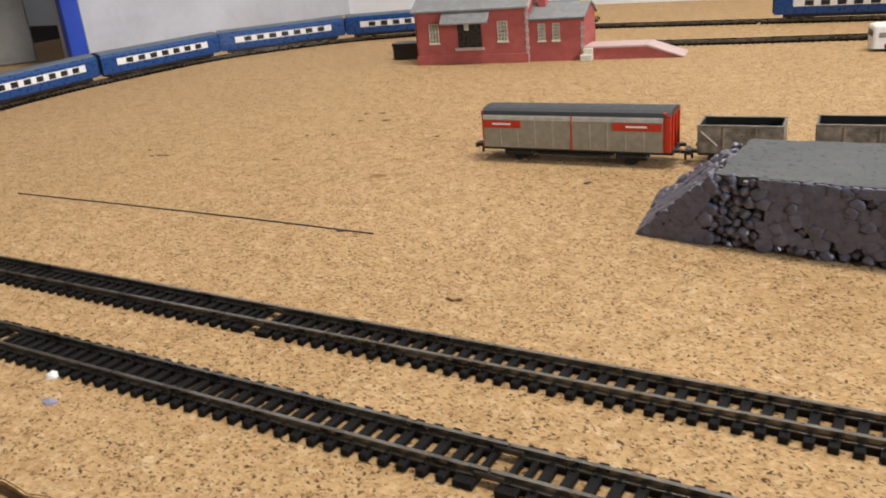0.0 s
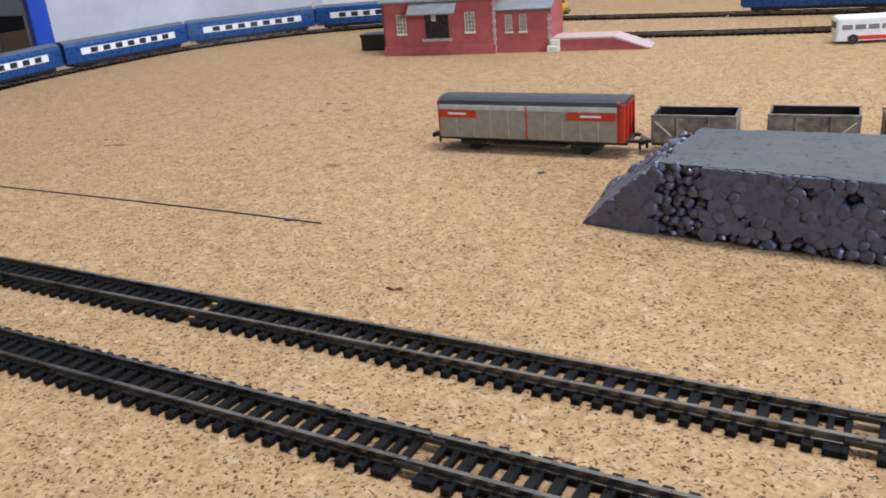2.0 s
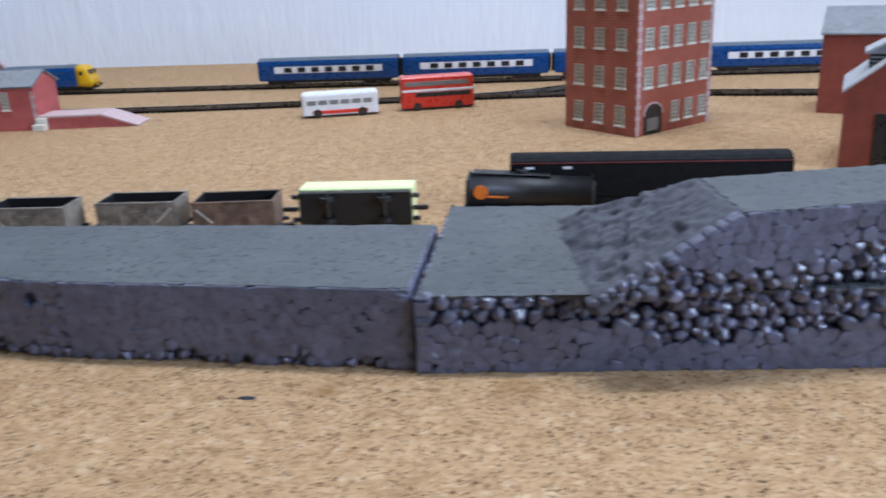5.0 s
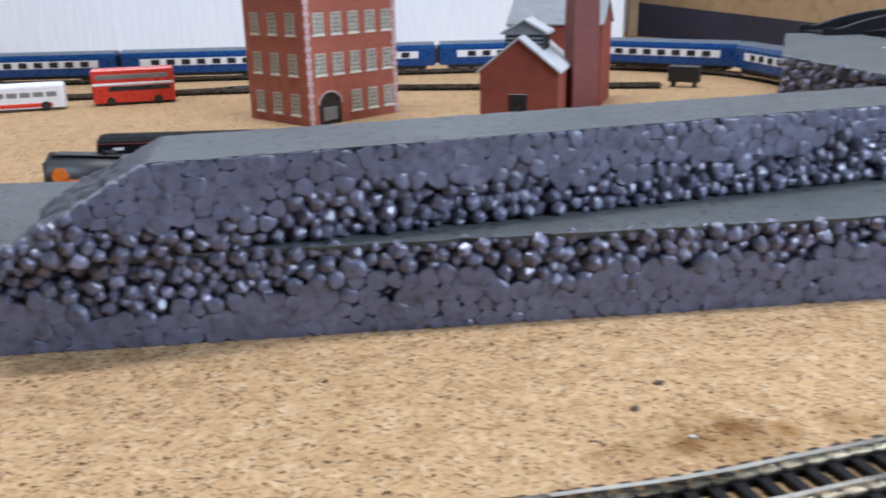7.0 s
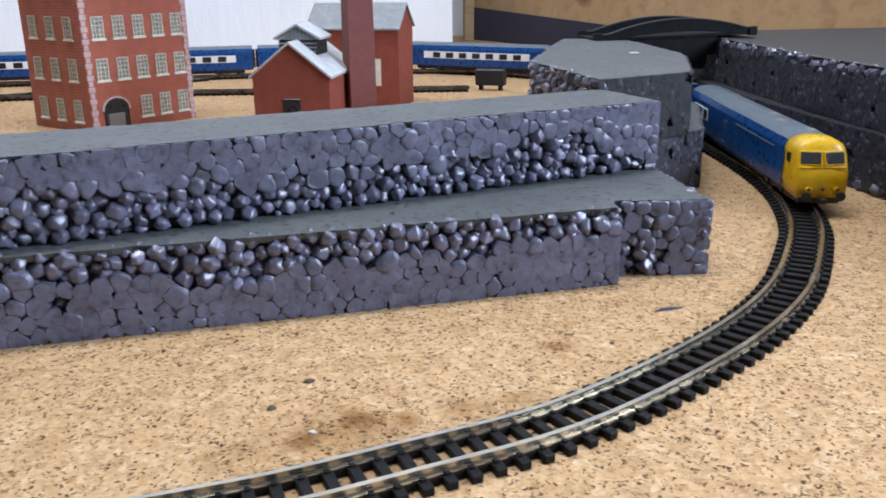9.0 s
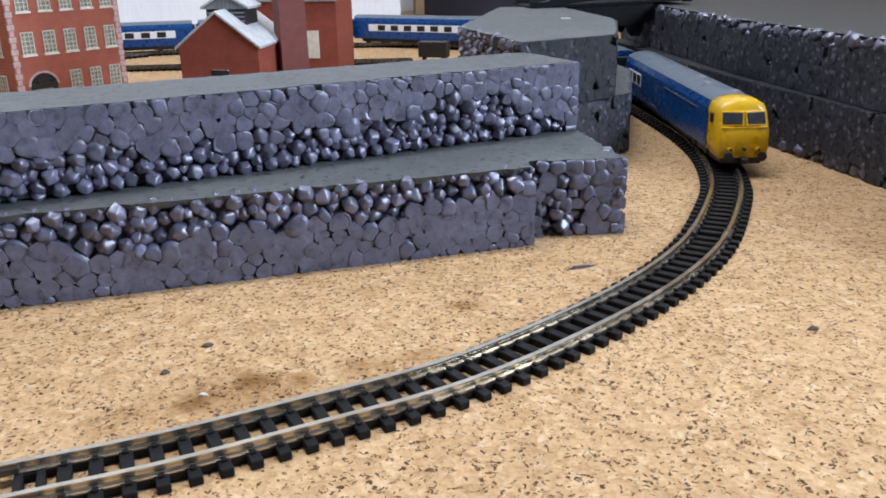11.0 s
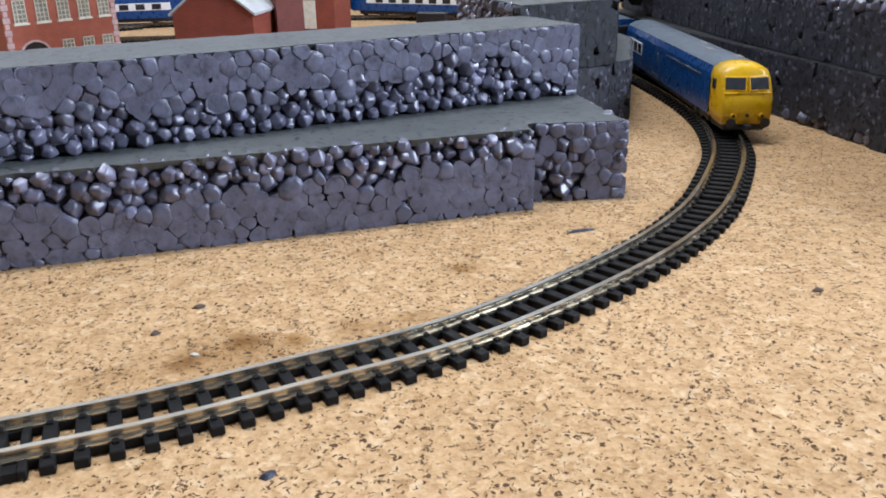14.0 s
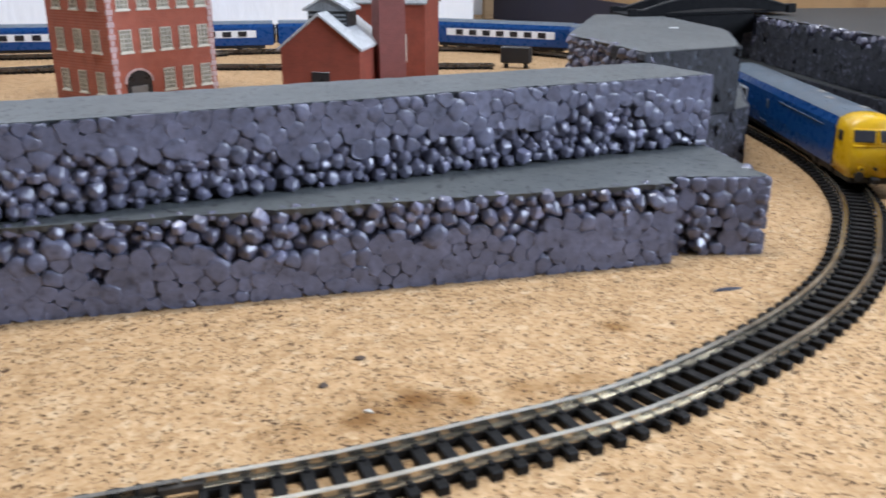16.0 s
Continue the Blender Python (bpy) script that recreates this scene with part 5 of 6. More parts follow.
def coach_bus(m):
    th = thing("single_decker_coach", m, "white model coach with a red lower band", "model bus", "buses by the siding")
    L, W = 0.0295, 0.0165
    body = part("body", rounded_box(-L, L, -W / 2, W / 2, 0.0022, 0.0190, 0.0032, 4), BUSWHITE, th, "white rounded body")
    for y in (-1, 1):
        yo = y * W / 2
        for i in range(6):
            a = -L + 0.004 + i * 0.0086
            part("window", box(a, a + 0.0074, min(yo - y * 0.0003, yo + y * 0.00012), max(yo - y * 0.0003, yo + y * 0.00012), 0.0098, 0.0136, 0.0003), GREYPANEL, body, "pale grey window")
        part("red_band", box(-L + 0.008, L - 0.008, min(yo - y * 0.0003, yo + y * 0.00018), max(yo - y * 0.0003, yo + y * 0.00018), 0.0028, 0.0060, 0.0003), BUSRED, body, "red lower band")
    part("windscreen", box(-L - 0.0002, -L + 0.0006, -0.0068, 0.0068, 0.0108, 0.0158, 0.0004), DARKGLASS, body)
    wheels(th, (-0.0175, 0.017), W, 0.0034)
    return th


def row(front_left, front_right, depth):
    """The pose of a thing whose front base runs between two plan points; its middle at the depth's half."""
    a, b = Vector(front_left), Vector(front_right)
    d = (b - a).normalized()
    c = (a + b) / 2 + Vector((-d.y, d.x)) * depth / 2
    return Matrix.Translation((c.x, c.y, 0)) @ Matrix.Rotation(math.atan2(d.y, d.x), 4, "Z")


double_decker(row((0.0745, 0.687), (0.132, 0.704), 0.0165))
coach_bus(row((0.0, 0.662), (0.061, 0.679), 0.0165))

# ---- card buildings ----


def sash(parent, x, z, w, h, y=0.0, sill=STONE):
    """A window in a wall that faces -y: pane, frame, bars, sill and lintel."""
    wd = part("window", box(x - w / 2, x + w / 2, y - 0.0002, y + 0.0006, z, z + h, 0.0), WINDOWPALE, parent, "dull printed pane")
    f = 0.0005
    bm = box(x - w / 2, x - w / 2 + f, y - 0.0007, y, z, z + h)
    box(x + w / 2 - f, x + w / 2, y - 0.0007, y, z, z + h, 0, bm)
    box(x - w / 2, x + w / 2, y - 0.0007, y, z + h - f, z + h, 0, bm)
    box(x - w / 2, x + w / 2, y - 0.0007, y, z, z + f, 0, bm)
    for i in (1, 2):
        xx = x - w / 2 + w * i / 3
        box(xx - 0.0002, xx + 0.0002, y - 0.0005, y, z, z + h, 0, bm)
    for i in range(1, 5):
        zz = z + h * i / 5
        box(x - w / 2, x + w / 2, y - 0.0005, y, zz - 0.0002, zz + 0.0002, 0, bm)
    part("frame", bm, STONE, wd, "pale glazing bars")
    part("sill", box(x - w / 2 - 0.0008, x + w / 2 + 0.0008, y - 0.0012, y + 0.0002, z - 0.0011, z + 0.0001, 0.0001), sill, wd, "pale stone sill")
    return wd


def quoins(parent, x, z1, y=0.0, mat=PINKSTONE, w=0.0042):
    n = int(z1 / 0.0034)
    for i in range(n):
        ww = w if i % 2 else w * 0.62
        part("quoin", box(x - ww / 2, x + ww / 2, y - 0.0004, y + 0.001, i * 0.0034 + 0.0002, (i + 1) * 0.0034 - 0.0002, 0.0001), mat, parent)


def mill(m, w, d):
    """Four-sided mill; the wide front faces -y, the narrow side faces -x."""
    th = thing("brick_mill", m, "tall red brick card mill with rows of pale windows", "model building", "card buildings")
    H = 0.128
    front = part("front_wall", box(0, w, 0, 0.002, 0, H), BRICK, th, "bright red brick front")
    part("back_wall", box(0, w, d - 0.002, d, 0, H), BRICK, th)
    side = part("side_wall", box(0, 0.002, 0.002, d - 0.002, 0, H), BRICK, th, "brick side wall")
    part("side_wall", box(w - 0.002, w, 0.002, d - 0.002, 0, H), BRICK, th)
    for k in range(5):
        z = 0.0064 + k * 0.0238
        for i in range(5):
            x = 0.0105 + i * (w - 0.0195) / 4
            if k == 0 and i < 2:
                continue
            sash(front, x, z, 0.0078, 0.0126)
    # arched doorway
    ca, ra, za = 0.0165, 0.0085, 0.0125
    pts = [(ca - ra, 0.0), (ca + ra, 0.0), (ca + ra, za)] + [(ca + ra * math.cos(a), za + 0.007 * math.sin(a)) for a in np.linspace(0.15, math.pi - 0.15, 9)] + [(ca - ra, za)]
    part("arched_doorway", loft([[(x, -0.0004, z) for x, z in pts], [(x, 0.0012, z) for x, z in pts]], close=True), DARKGLASS, front, "dark arched doorway")
    ring = [(ca + ra * r * math.cos(a), za + 0.007 * r * math.sin(a)) for r, way in ((1.16, 1), (1.0, -1)) for a in np.linspace(0, math.pi, 11)[::way]]
    part("arch_ring", loft([[(x, -0.0007, z) for x, z in ring], [(x, 0.0006, z) for x, z in ring]], close=True), PINKSTONE, front, "dull stone arch")
    part("door", box(ca - 0.006, ca + 0.005, -0.0008, 0.0, 0.0025, 0.0105, 0.0002), GREYPANEL, front, "grey panelled door")
    # windows of the narrow side: build facing -y, then turn
    turn = Matrix.Rotation(radians(-90), 4, "Z")
    before = set(bpy.data.objects)
    n = 3
    for k in range(5):
        z = 0.0064 + k * 0.0238
        for i in range(n):
            sash(side, -(d - 0.0125 - i * (d - 0.025) / (n - 1)), z, 0.0078, 0.0126)
    for ob in set(bpy.data.objects) - before:
        if ob.parent == side:
            ob.matrix_basis = turn
    for x in (0.0021, w - 0.0021):
        quoins(front, x, H)
    part("roof", box(-0.001, w + 0.001, -0.001, d + 0.001, H, H + 0.002, 0.0003), SLATE, th, "grey flat roof")
    return th


A, B, C = Vector((0.2, 0.6155)), Vector((0.2462, 0.5755)), Vector((0.2985, 0.628))
ang = math.atan2((C - B).y, (C - B).x)
mill(Matrix.Translation((B.x, B.y, 0)) @ Matrix.Rotation(ang, 4, "Z"), (C - B).length, (A - B).length)


def gable_house(name, m, w, d, eave, ridge, wall, roofmat, label, over=0.0015, ridge_x=False, wins=()):
    """A house w wide (x) and d deep (y); the ridge runs along y unless ridge_x."""
    th = thing(name, m, label, "model building", "card buildings")
    t = 0.0018
    fr = part("front_wall", box(0, w, 0, t, 0, eave), wall, th)
    part("back_wall", box(0, w, d - t, d, 0, eave), wall, th)
    part("side_wall", box(0, t, t, d - t, 0, eave), wall, th)
    sd = part("side_wall", box(w - t, w, t, d - t, 0, eave), wall, th)
    g = 0.0014
    if not ridge_x:
        for y in (0, d - t):
            part("gable", loft([[(0, yy, eave), (w, yy, eave), (w / 2, yy, ridge)] for yy in (y, y + t)], close=True), wall, th)
        for s in (0, 1):
            xe = -over if s == 0 else w + over
            ze = eave - (ridge - eave) * over / (w / 2)
            part("roof_slope", loft([[(xe, y, ze + 0.0002), (w / 2, y, ridge + 0.0002), (w / 2, y, ridge + g), (xe, y, ze + g)] for y in (-over, d + over)], close=True), roofmat, th, "slate roof slope")
    else:
        for x in (0, w - t):
            part("gable", loft([[(xx, 0, eave), (xx, d, eave), (xx, d / 2, ridge)] for xx in (x, x + t)], close=True), wall, th)
        for s in (0, 1):
            ye = -over if s == 0 else d + over
            ze = eave - (ridge - eave) * over / (d / 2)
            part("roof_slope", loft([[(x, ye, ze + 0.0002), (x, d / 2, ridge + 0.0002), (x, d / 2, ridge + g), (x, ye, ze + g)] for x in (-over, w + over)], close=True), roofmat, th, "slate roof slope")
    for x, z, ww, hh in wins:
        sash(fr, x, z, ww, hh)
    return th


# boiler house with its roof vent, gable to the front
boiler = gable_house("boiler_house", Matrix.Translation((0.3435, 0.492, 0)) @ Matrix.Rotation(radians(-17), 4, "Z"), 0.0392, 0.055, 0.0400, 0.0555, HOUSEBRICK, SLATELIGHT, "red brick boiler house with pale slate roof and roof vent")
part("doorway", box(0.015, 0.024, -0.0005, 0.001, 0.0, 0.029, 0.0002), DARKGLASS, boiler, "dark doorway")
v = part("roof_vent", box(0.0096, 0.0296, 0.016, 0.036, 0.046, 0.0567, 0.0003), BLACK, boiler, "dark louvred roof vent")
part("vent_gable", loft([[(0.0082, y, 0.0567), (0.031, y, 0.0567), (0.0196, y, 0.0632)] for y in (0.0155, 0.0365)], close=True), SLATE, v, "grey vent gable")
for z in (0.0505, 0.0525, 0.0545):
    part("louvre", box(0.0102, 0.029, 0.0153, 0.016, z, z + 0.0008), SLATE, v)
for s in (-1, 1):
    part("vent_roof", loft([[(0.0196 + s * 0.0122, y, 0.0567), (0.0196, y, 0.0636), (0.0196, y, 0.0646), (0.0196 + s * 0.0122, y, 0.0579)] for y in (0.014, 0.038)], close=True), SLATELIGHT, v, "pale slate vent roof")

stack = thing("mill_chimney", Matrix.Translation((0.3985, 0.515, 0)) @ Matrix.Rotation(radians(12), 4, "Z"), "tall tapering dark brick mill chimney", "chimney", "card buildings")
part("shaft", loft([[(sx * r, sy * r, z) for sx, sy in ((-1, -1), (1, -1), (1, 1), (-1, 1))] for r, z in ((0.0074, 0), (0.0072, 0.012), (0.0062, 0.14), (0.0058, 0.17))], close=True), CHIMNEYBRICK, stack, "dark red brick shaft")
part("cap", box(-0.0068, 0.0068, -0.0068, 0.0068, 0.17, 0.175, 0.0005), STONE, stack)

house = gable_house("engine_house", Matrix.Translation((0.3743, 0.6517, 0)) @ Matrix.Rotation(radians(-20), 4, "Z"), 0.063, 0.045, 0.0535, 0.0685, HOUSEBRICK, SLATE, "red brick engine house with grey slate roof", ridge_x=True)
part("window", box(0.042, 0.0505, -0.0005, 0.0006, 0.016, 0.034, 0.0), STONE, house, "tall pale window")

tagged(part("card_block", box(-0.003, 0.003, -0.003, 0.003, 0, 0.0245, 0.0004, m=Matrix.Translation((0.383, 0.40, 0))), WHITECARD), "small cream card post behind the embankment", "card post")


def bufferstop(m):
    th = thing("buffer_stop", m, "black block buffer stop at the siding's end", "buffer stop")
    part("beam", box(-0.004, 0.004, -0.012, 0.012, 0.004, 0.0165, 0.0008), BLACK, th)
    for y in (-0.008, 0.008):
        part("post", box(-0.002, 0.002, y - 0.0015, y + 0.0015, 0.0, 0.006, 0.0003), BLACK, th)
    return th


bufferstop(Matrix.Translation((0.517, 0.717, 0.0)) @ Matrix.Rotation(radians(60), 4, "Z"))


def station(m):
    """Front faces -y, x runs along it."""
    th = thing("railway_station", m, "red brick card station with grey slate roofs", "model building", "card buildings")
    W, D = 0.0985, 0.05
    t = 0.0016
    front = part("front_wall", box(0, W, 0, t, 0, 0.045), BRICKPINK, th, "red brick front wall")
    part("back_wall", box(0, W, D - t, D, 0, 0.045), BRICKPINK, th)
    for x in (0, W - t):
        part("end_wall", loft([[(xx, 0, 0), (xx, D, 0), (xx, D, 0.045), (xx, D / 2, 0.0608), (xx, 0, 0.045)] for xx in (x, x + t)], close=True), BRICKPINK, th, "red brick gable wall")
    for s in (0, 1):
        y = -0.003 if s == 0 else D + 0.003
        z = 0.0433
        part("roof_slope", loft([[(x, y, z), (x, D / 2, 0.0616), (x, D / 2, 0.063), (x, y, z + 0.0014)] for x in (-0.002, W + 0.002)], close=True), SLATE, th, "grey slate roof slope")
    part("roof_patch", loft([[(x, y, z) for x, y, z in ((0.033, 0.0095, 0.0529), (0.071, 0.0095, 0.0529), (0.066, 0.0175, 0.0582), (0.04, 0.0175, 0.0582))], [(x, y, z + 0.0004) for x, y, z in ((0.033, 0.0095, 0.0529), (0.071, 0.0095, 0.0529), (0.066, 0.0175, 0.0582), (0.04, 0.0175, 0.0582))]], close=True), STONE, th, "pale bare patch on the slates")
    # porch canopy over the recess
    part("canopy", loft([[(x, -0.009, 0.0335), (x, 0.0, 0.0432), (x, 0.0, 0.0444), (x, -0.009, 0.0347)] for x in (0.026, 0.068)], close=True), SLATE, th, "grey slate canopy")
    part("recess", box(0.0385, 0.0595, -0.0004, 0.001, 0.0135, 0.0355), DARKGLASS, th, "dark open recess")
    part("recess_wall", box(0.0445, 0.0485, -0.0008, 0.0, 0.0275, 0.034), STONE, th, "pale patch in the recess")
    part("recess_sill", box(0.0355, 0.0615, -0.002, 0.0, 0.0112, 0.0136, 0.0002), PINKSTONE, th)
    for x in (0.017, 0.078):
        sash(front, x, 0.0178, 0.0084, 0.016)
    quoins(front, 0.0985, 0.0445, 0.0, PINKSTONE, 0.003)
    part("plinth", box(-0.0006, W + 0.0006, -0.0008, 0.0, 0.0, 0.0075, 0.0002), BRICKPINK, th)
    # lower wing
    wing = part("wing_wall", box(W, W + 0.046, 0.003, 0.0046, 0, 0.034), BRICKPINK, th, "red brick wing")
    part("wing_end", loft([[(xx, 0.003, 0), (xx, D - 0.006, 0), (xx, D - 0.006, 0.034), (xx, D / 2, 0.0425), (xx, 0.003, 0.034)] for xx in (W + 0.0445, W + 0.046)], close=True), BRICKPINK, th, "pinkish gable wall")
    part("wing_roof", loft([[(x, 0.0, 0.0328), (x, D / 2, 0.043), (x, D / 2, 0.0443), (x, 0.0, 0.0342)] for x in (W - 0.0, W + 0.0475)], close=True), SLATE, th, "grey slate wing roof")
    part("wing_roof", loft([[(x, D - 0.003, 0.0328), (x, D / 2, 0.043), (x, D / 2, 0.0443), (x, D - 0.003, 0.0342)] for x in (W - 0.0, W + 0.0475)], close=True), SLATE, th, "grey slate wing roof")
    for x in (W + 0.0115, W + 0.0235):
        sash(wing, x, 0.0165, 0.0058, 0.0135, 0.003)
    quoins(wing, W + 0.0448, 0.0335, 0.003, PINKSTONE, 0.003)
    for s in (0, 1):
        y = -0.003 if s == 0 else D + 0.003
        part("verge", loft([[(x, y, 0.0423), (x, D / 2, 0.0608), (x, D / 2, 0.0638), (x, y, 0.0453)] for x in (W + 0.002, W + 0.0032)], close=True), PINKSTONE, th, "pale pinkish gable edge")
    chim = part("chimney", box(W + 0.005, W + 0.0115, 0.018, 0.026, 0.04, 0.0625, 0.0004), BRICKPINK, th, "red brick chimney stack")
    part("pot", box(W + 0.0042, W + 0.0123, 0.0172, 0.0268, 0.0625, 0.0645, 0.0003), PINKSTONE, chim)
    part("steps", box(W + 0.044, W + 0.053, -0.004, 0.007, 0, 0.005, 0.0004), STONE, th, "pale stone steps")
    part("steps", box(W + 0.0455, W + 0.053, 0.0, 0.007, 0.005, 0.0095, 0.0004), STONE, th)
    return th


ST_A, ST_B = Vector((-0.345, 0.6145)), Vector((-0.201, 0.6335))
station(Matrix.Translation((ST_A.x, ST_A.y, 0)) @ Matrix.Rotation(math.atan2((ST_B - ST_A).y, (ST_B - ST_A).x), 4, "Z"))

plat = thing("station_platform", Matrix.Translation((-0.203, 0.637, 0)) @ Matrix.Rotation(radians(8), 4, "Z"), "low red brick platform with a pale ramped end", "platform")
prof = [(0.0, 0.0), (0.077, 0.0), (0.05, 0.0092), (0.0, 0.0092)]
part("side_wall", loft([[(x, y, z) for x, z in prof] for y in (0.0, 0.026)], close=True), BRICKPINK, plat, "red brick side")
part("deck", loft([[(x, y, z) for x, z in ((-0.001, 0.0092), (0.05, 0.0092), (0.078, 0.0), (0.0785, 0.001), (0.0505, 0.0106), (-0.001, 0.0106))] for y in (-0.001, 0.027)], close=True), PINKSTONE, plat, "pale pinkish paved deck")

crate_black = thing("coal_bin", Matrix.Translation((-0.3735, 0.652, 0)) @ Matrix.Rotation(radians(10), 4, "Z"), "black open-topped bin beside the station", "coal bin")
part("body", box(-0.016, 0.016, -0.009, 0.009, 0.0, 0.0135, 0.0012), BLACK, crate_black)
part("rim", box(-0.0165, 0.0165, -0.0095, 0.0095, 0.0125, 0.0145, 0.0003), BLACK, crate_black)

# ---- bridge over the cutting ----

bridge = thing("girder_bridge", Matrix.Translation((0.588, 0.553, 0.0512)) @ Matrix.Rotation(radians(-2), 4, "Z") @ Matrix.Rotation(radians(-1.5), 4, "Y"), "black arched plate girder bridge across the cutting", "bridge")
for y in (-0.016, 0.016):
    xs = np.linspace(-0.046, 0.046, 21)
    rise = [max(0.0, 1 - ((x - 0.002) / 0.043) ** 2) for x in xs]
    top = [(x, 0.0030 + 0.0072 * k) for x, k in zip(xs, rise)]
    bot = [(x, -0.0005 + 0.0036 * k) for x, k in zip(xs, rise)][::-1]
    ring = top + bot
    gird = part("girder", loft([[(x, y + dy, z) for x, z in ring] for dy in (-0.0008, 0.0008)], close=True), SOOT, bridge, "black curved girder")
    part("top_flange", loft([[(x, y - 0.0015, z), (x, y + 0.0015, z), (x, y + 0.0015, z + 0.0007), (x, y - 0.0015, z + 0.0007)] for x, z in top], close=True), BLACK, gird)
    for x in (-0.0475, 0.0475):
        part("end_post", box(x - 0.0025, x + 0.0025, y - 0.002, y + 0.002, -0.0008, 0.0042, 0.0003), SOOT, bridge)
part("deck", box(-0.05, 0.05, -0.016, 0.016, -0.0002, 0.0012), SOOT, bridge)
ring = [(-0.026, -0.0004), (-0.026, -0.013), (0.010, -0.013), (0.0108, -0.0165), (0.013, -0.019), (0.018, -0.0195), (0.020, -0.0165), (0.021, -0.0115), (0.026, -0.011), (0.026, -0.0004)]
for y in (-0.014, 0.013):
    part("fascia", loft([[(x, y + dy, z) for x, z in ring] for dy in (-0.001, 0.001)], close=True), SOOT, bridge, "black arched fascia under the deck")

# ---- bits on the cork ----


FLECK = worn("brown_fleck", (0.2, 0.13, 0.07), 0.9, amount=0.5)
BROWN = worn("brown_crumb", (0.07, 0.045, 0.03), 0.8)


def chip(x, y, l, w, turn, mat, label, name="chip"):
    bm = bmesh.new()
    bmesh.ops.create_icosphere(bm, subdivisions=2, radius=1.0)
    for q in bm.verts:
        k = 1 + 0.45 * noise.noise(q.co * 1.4 + Vector((x * 900, y * 900, 0)))
        q.co = Vector((q.co.x * l / 2 * k, q.co.y * w / 2 * k, max(0.0, q.co.z) * (0.0007 if w < 0.0033 else 0.0017) * k))
    bm.transform(Matrix.Translation((x, y, 0)) @ Matrix.Rotation(turn, 4, "Z"))
    return tagged(part(name, bm, mat), label, "debris", "scraps on the cork")


for x, y, l, w, a in ((-0.276, 0.434, 0.006, 0.0035, 0.2), (-0.265, 0.436, 0.007, 0.004, 0.1), (-0.267, 0.414, 0.005, 0.003, 0.3), (-0.25, 0.418, 0.0085, 0.003, 0.4), (-0.262, 0.379, 0.004, 0.0022, 0.2), (-0.209, 0.36, 0.003, 0.0018, 0.3), (-0.195, 0.386, 0.0025, 0.0025, 0.7), (-0.359, 0.325, 0.004, 0.0025, 0.1), (-0.34, 0.317, 0.0125, 0.0026, 0.15), (-0.346, 0.3145, 0.006, 0.002, 0.0), (-0.26, 0.324, 0.0055, 0.003, 0.5), (-0.278, 0.374, 0.003, 0.002, 0.5)):
    chip(x, y, l * 0.75, w * 0.75, a, FLECK, "brown fleck of dirt on the cork", "fleck")
chip(0.461, 0.2555, 0.0085, 0.0016, 0.1, CHIP, "thin dark blue plastic scrap on the cork")
chip(0.118, 0.2345, 0.006, 0.0018, 0.05, CHIP, "dark blue plastic scrap on the cork")
chip(-0.082, 0.321, 0.004, 0.002, 0.9, CHIP, "dark blue plastic scrap on the cork")
chip(-0.154, 0.2385, 0.005, 0.0018, 0.4, CHIP, "dark blue plastic scrap on the cork")
REDBROWN = worn("red_brown", (0.10, 0.03, 0.02), 0.7)
chip(-0.08, 0.1945, 0.0045, 0.0012, -0.3, REDBROWN, "red-brown scrap on the cork")
chip(-0.0775, 0.1952, 0.003, 0.0009, 0.5, REDBROWN, "red-brown scrap on the cork")
chip(0.364, 0.2305, 0.0028, 0.0018, 0.4, BROWN, "dark crumb on the cork", "crumb")
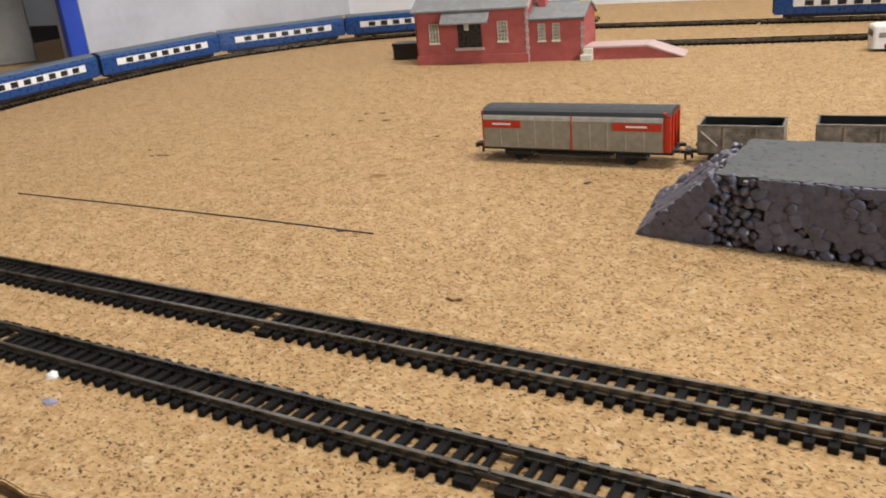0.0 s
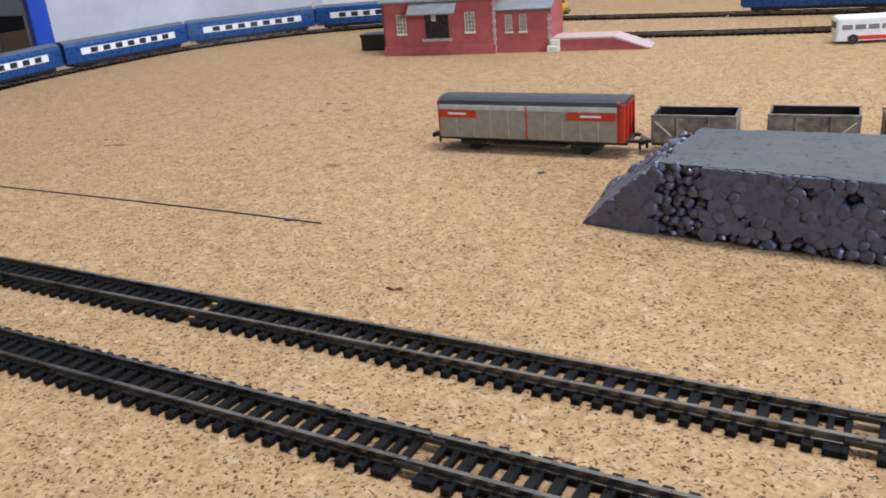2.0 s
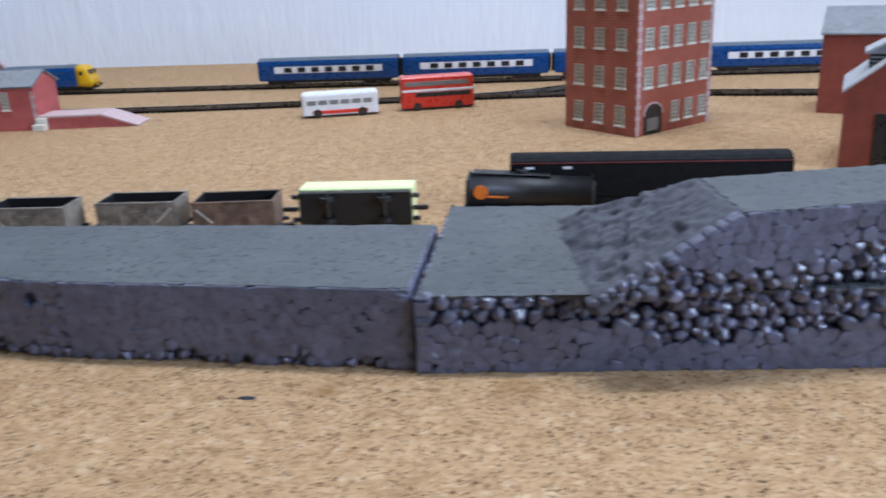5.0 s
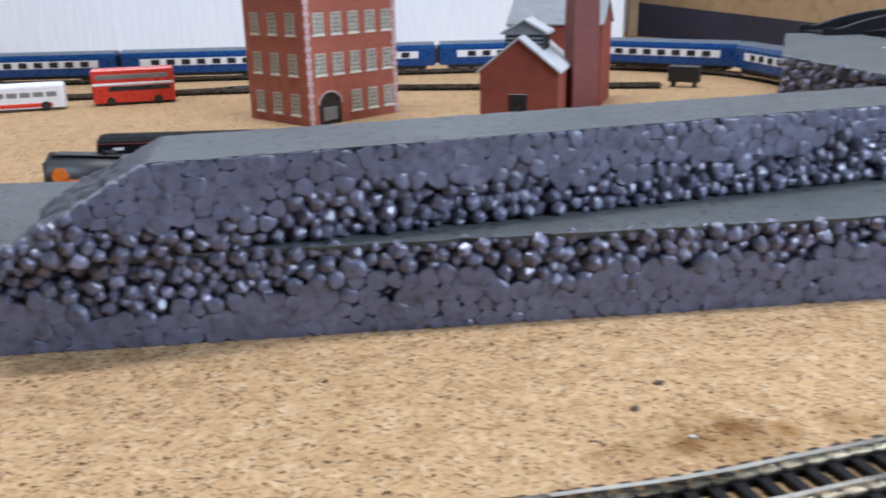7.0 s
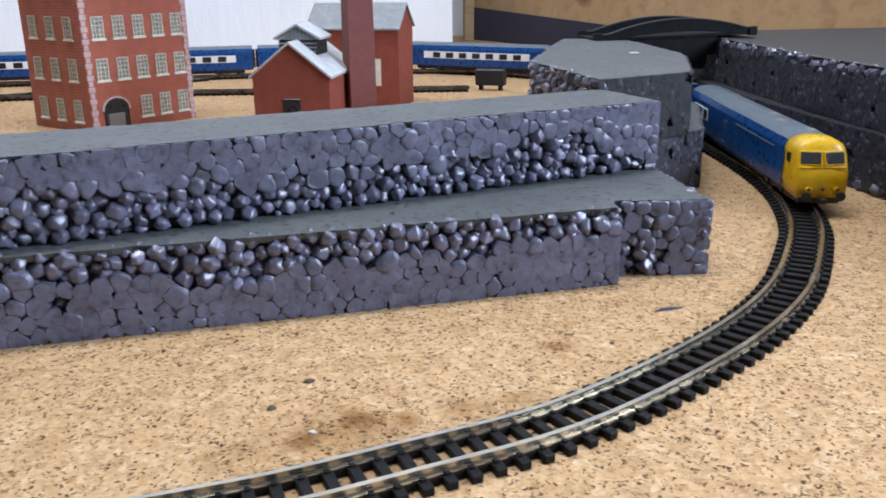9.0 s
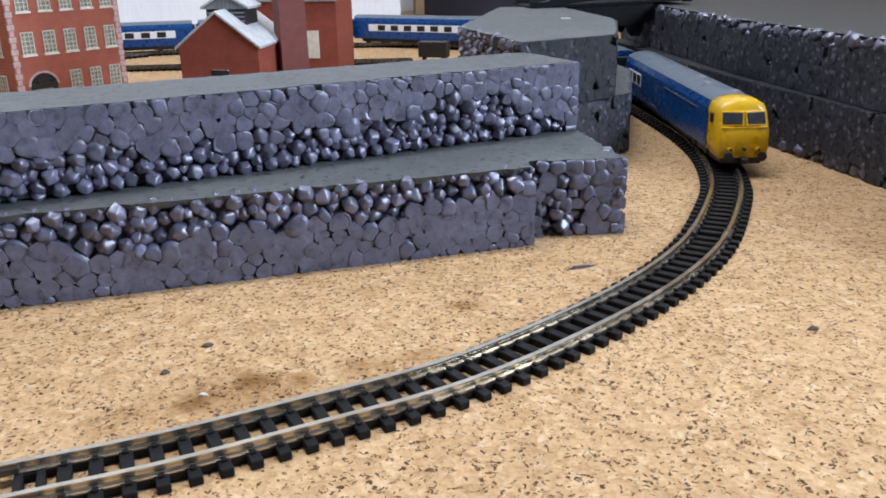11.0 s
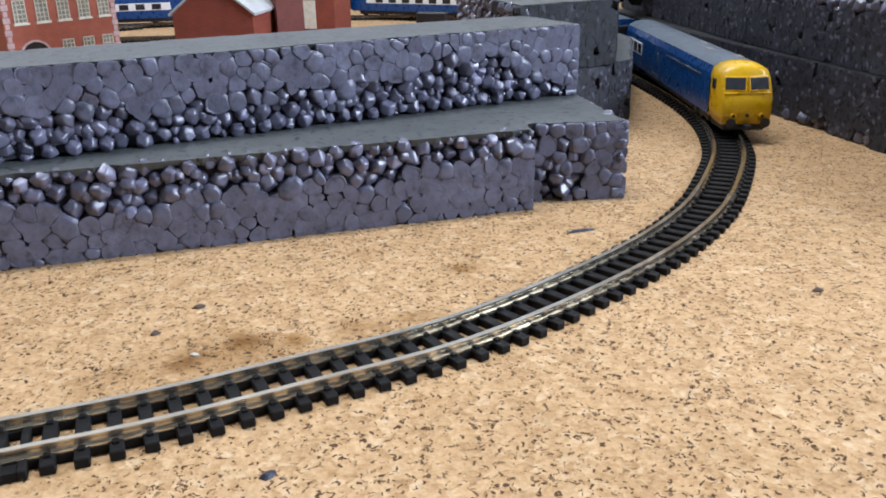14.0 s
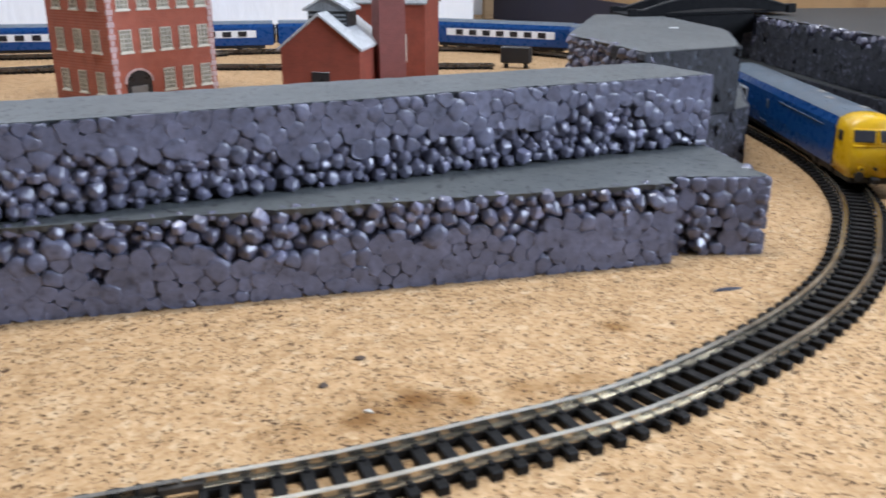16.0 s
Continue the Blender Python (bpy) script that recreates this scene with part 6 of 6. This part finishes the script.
chip(0.356, 0.2195, 0.0024, 0.002, 1.1, BROWN, "dark crumb on the cork", "crumb")
chip(0.3643, 0.2077, 0.0019, 0.0008, -0.2, STONE, "tiny white scrap beside the stain", "crumb")
chip(0.497, 0.2055, 0.003, 0.0016, 0.2, BROWN, "dark crumb on the cork", "crumb")
chip(0.377, 0.1655, 0.0025, 0.0018, 0.5, CHIP, "dark crumb on the cork", "crumb")
chip(-0.1632, 0.1122, 0.0042, 0.0034, 0.5, BUSWHITE, "small white crumb beside the track", "crumb")
chip(-0.1512, 0.1024, 0.0048, 0.003, 0.2, LAVENDER, "lavender grey crumb on the cork", "crumb")
chip(-0.0145, 0.1062, 0.0075, 0.0026, -0.75, LAVENDER, "pale lavender scrap on the cork", "crumb")
fleck = part("paint_fleck", box(-0.0022, 0.0022, -0.0012, 0.0012, 0.0, 0.0003, 0.0001, m=Matrix.Translation((0.5285, 0.455, 0.0502))), BUSWHITE)
tagged(fleck, "small white paint fleck on the sliced foam top", "debris", "scraps on the cork")
for x, y in ((-0.14, 0.708), (-0.115, 0.712), (-0.1, 0.715)):
    chip(x, y, 0.012, 0.005, 0.3, GREENFLOCK, "green flock scattered by the siding", "flock_patch")
wire = [Vector((-0.36, 0.2375)), Vector((-0.28, 0.239)), Vector((-0.2, 0.2395)), Vector((-0.139, 0.2388))]
secs = []
for a in spline(wire, 8):
    secs.append([(a.x, a.y + 0.00028 * math.cos(t), 0.0003 + 0.00028 * math.sin(t)) for t in np.linspace(0, 2 * math.pi, 7)[:-1]])
tagged(part("blue_wire", loft(secs, close=True), CHIP), "thin dark blue wire lying on the cork", "wire")

# strip light hung above the layout
lampfix = thing("strip_light", Matrix.Translation((0.18, 0.46, 1.49)), "white strip light hung above the railway", "strip light")
part("housing", box(-0.54, 0.54, -0.10, 0.10, 0.0, 0.05, 0.008), BUSWHITE, lampfix)
for x in (-0.4, 0.4):
    part("hanger", cyl(0.003, 0.0605, Matrix.Translation((x, 0, 0.0495)), 8), BUSWHITE, lampfix)
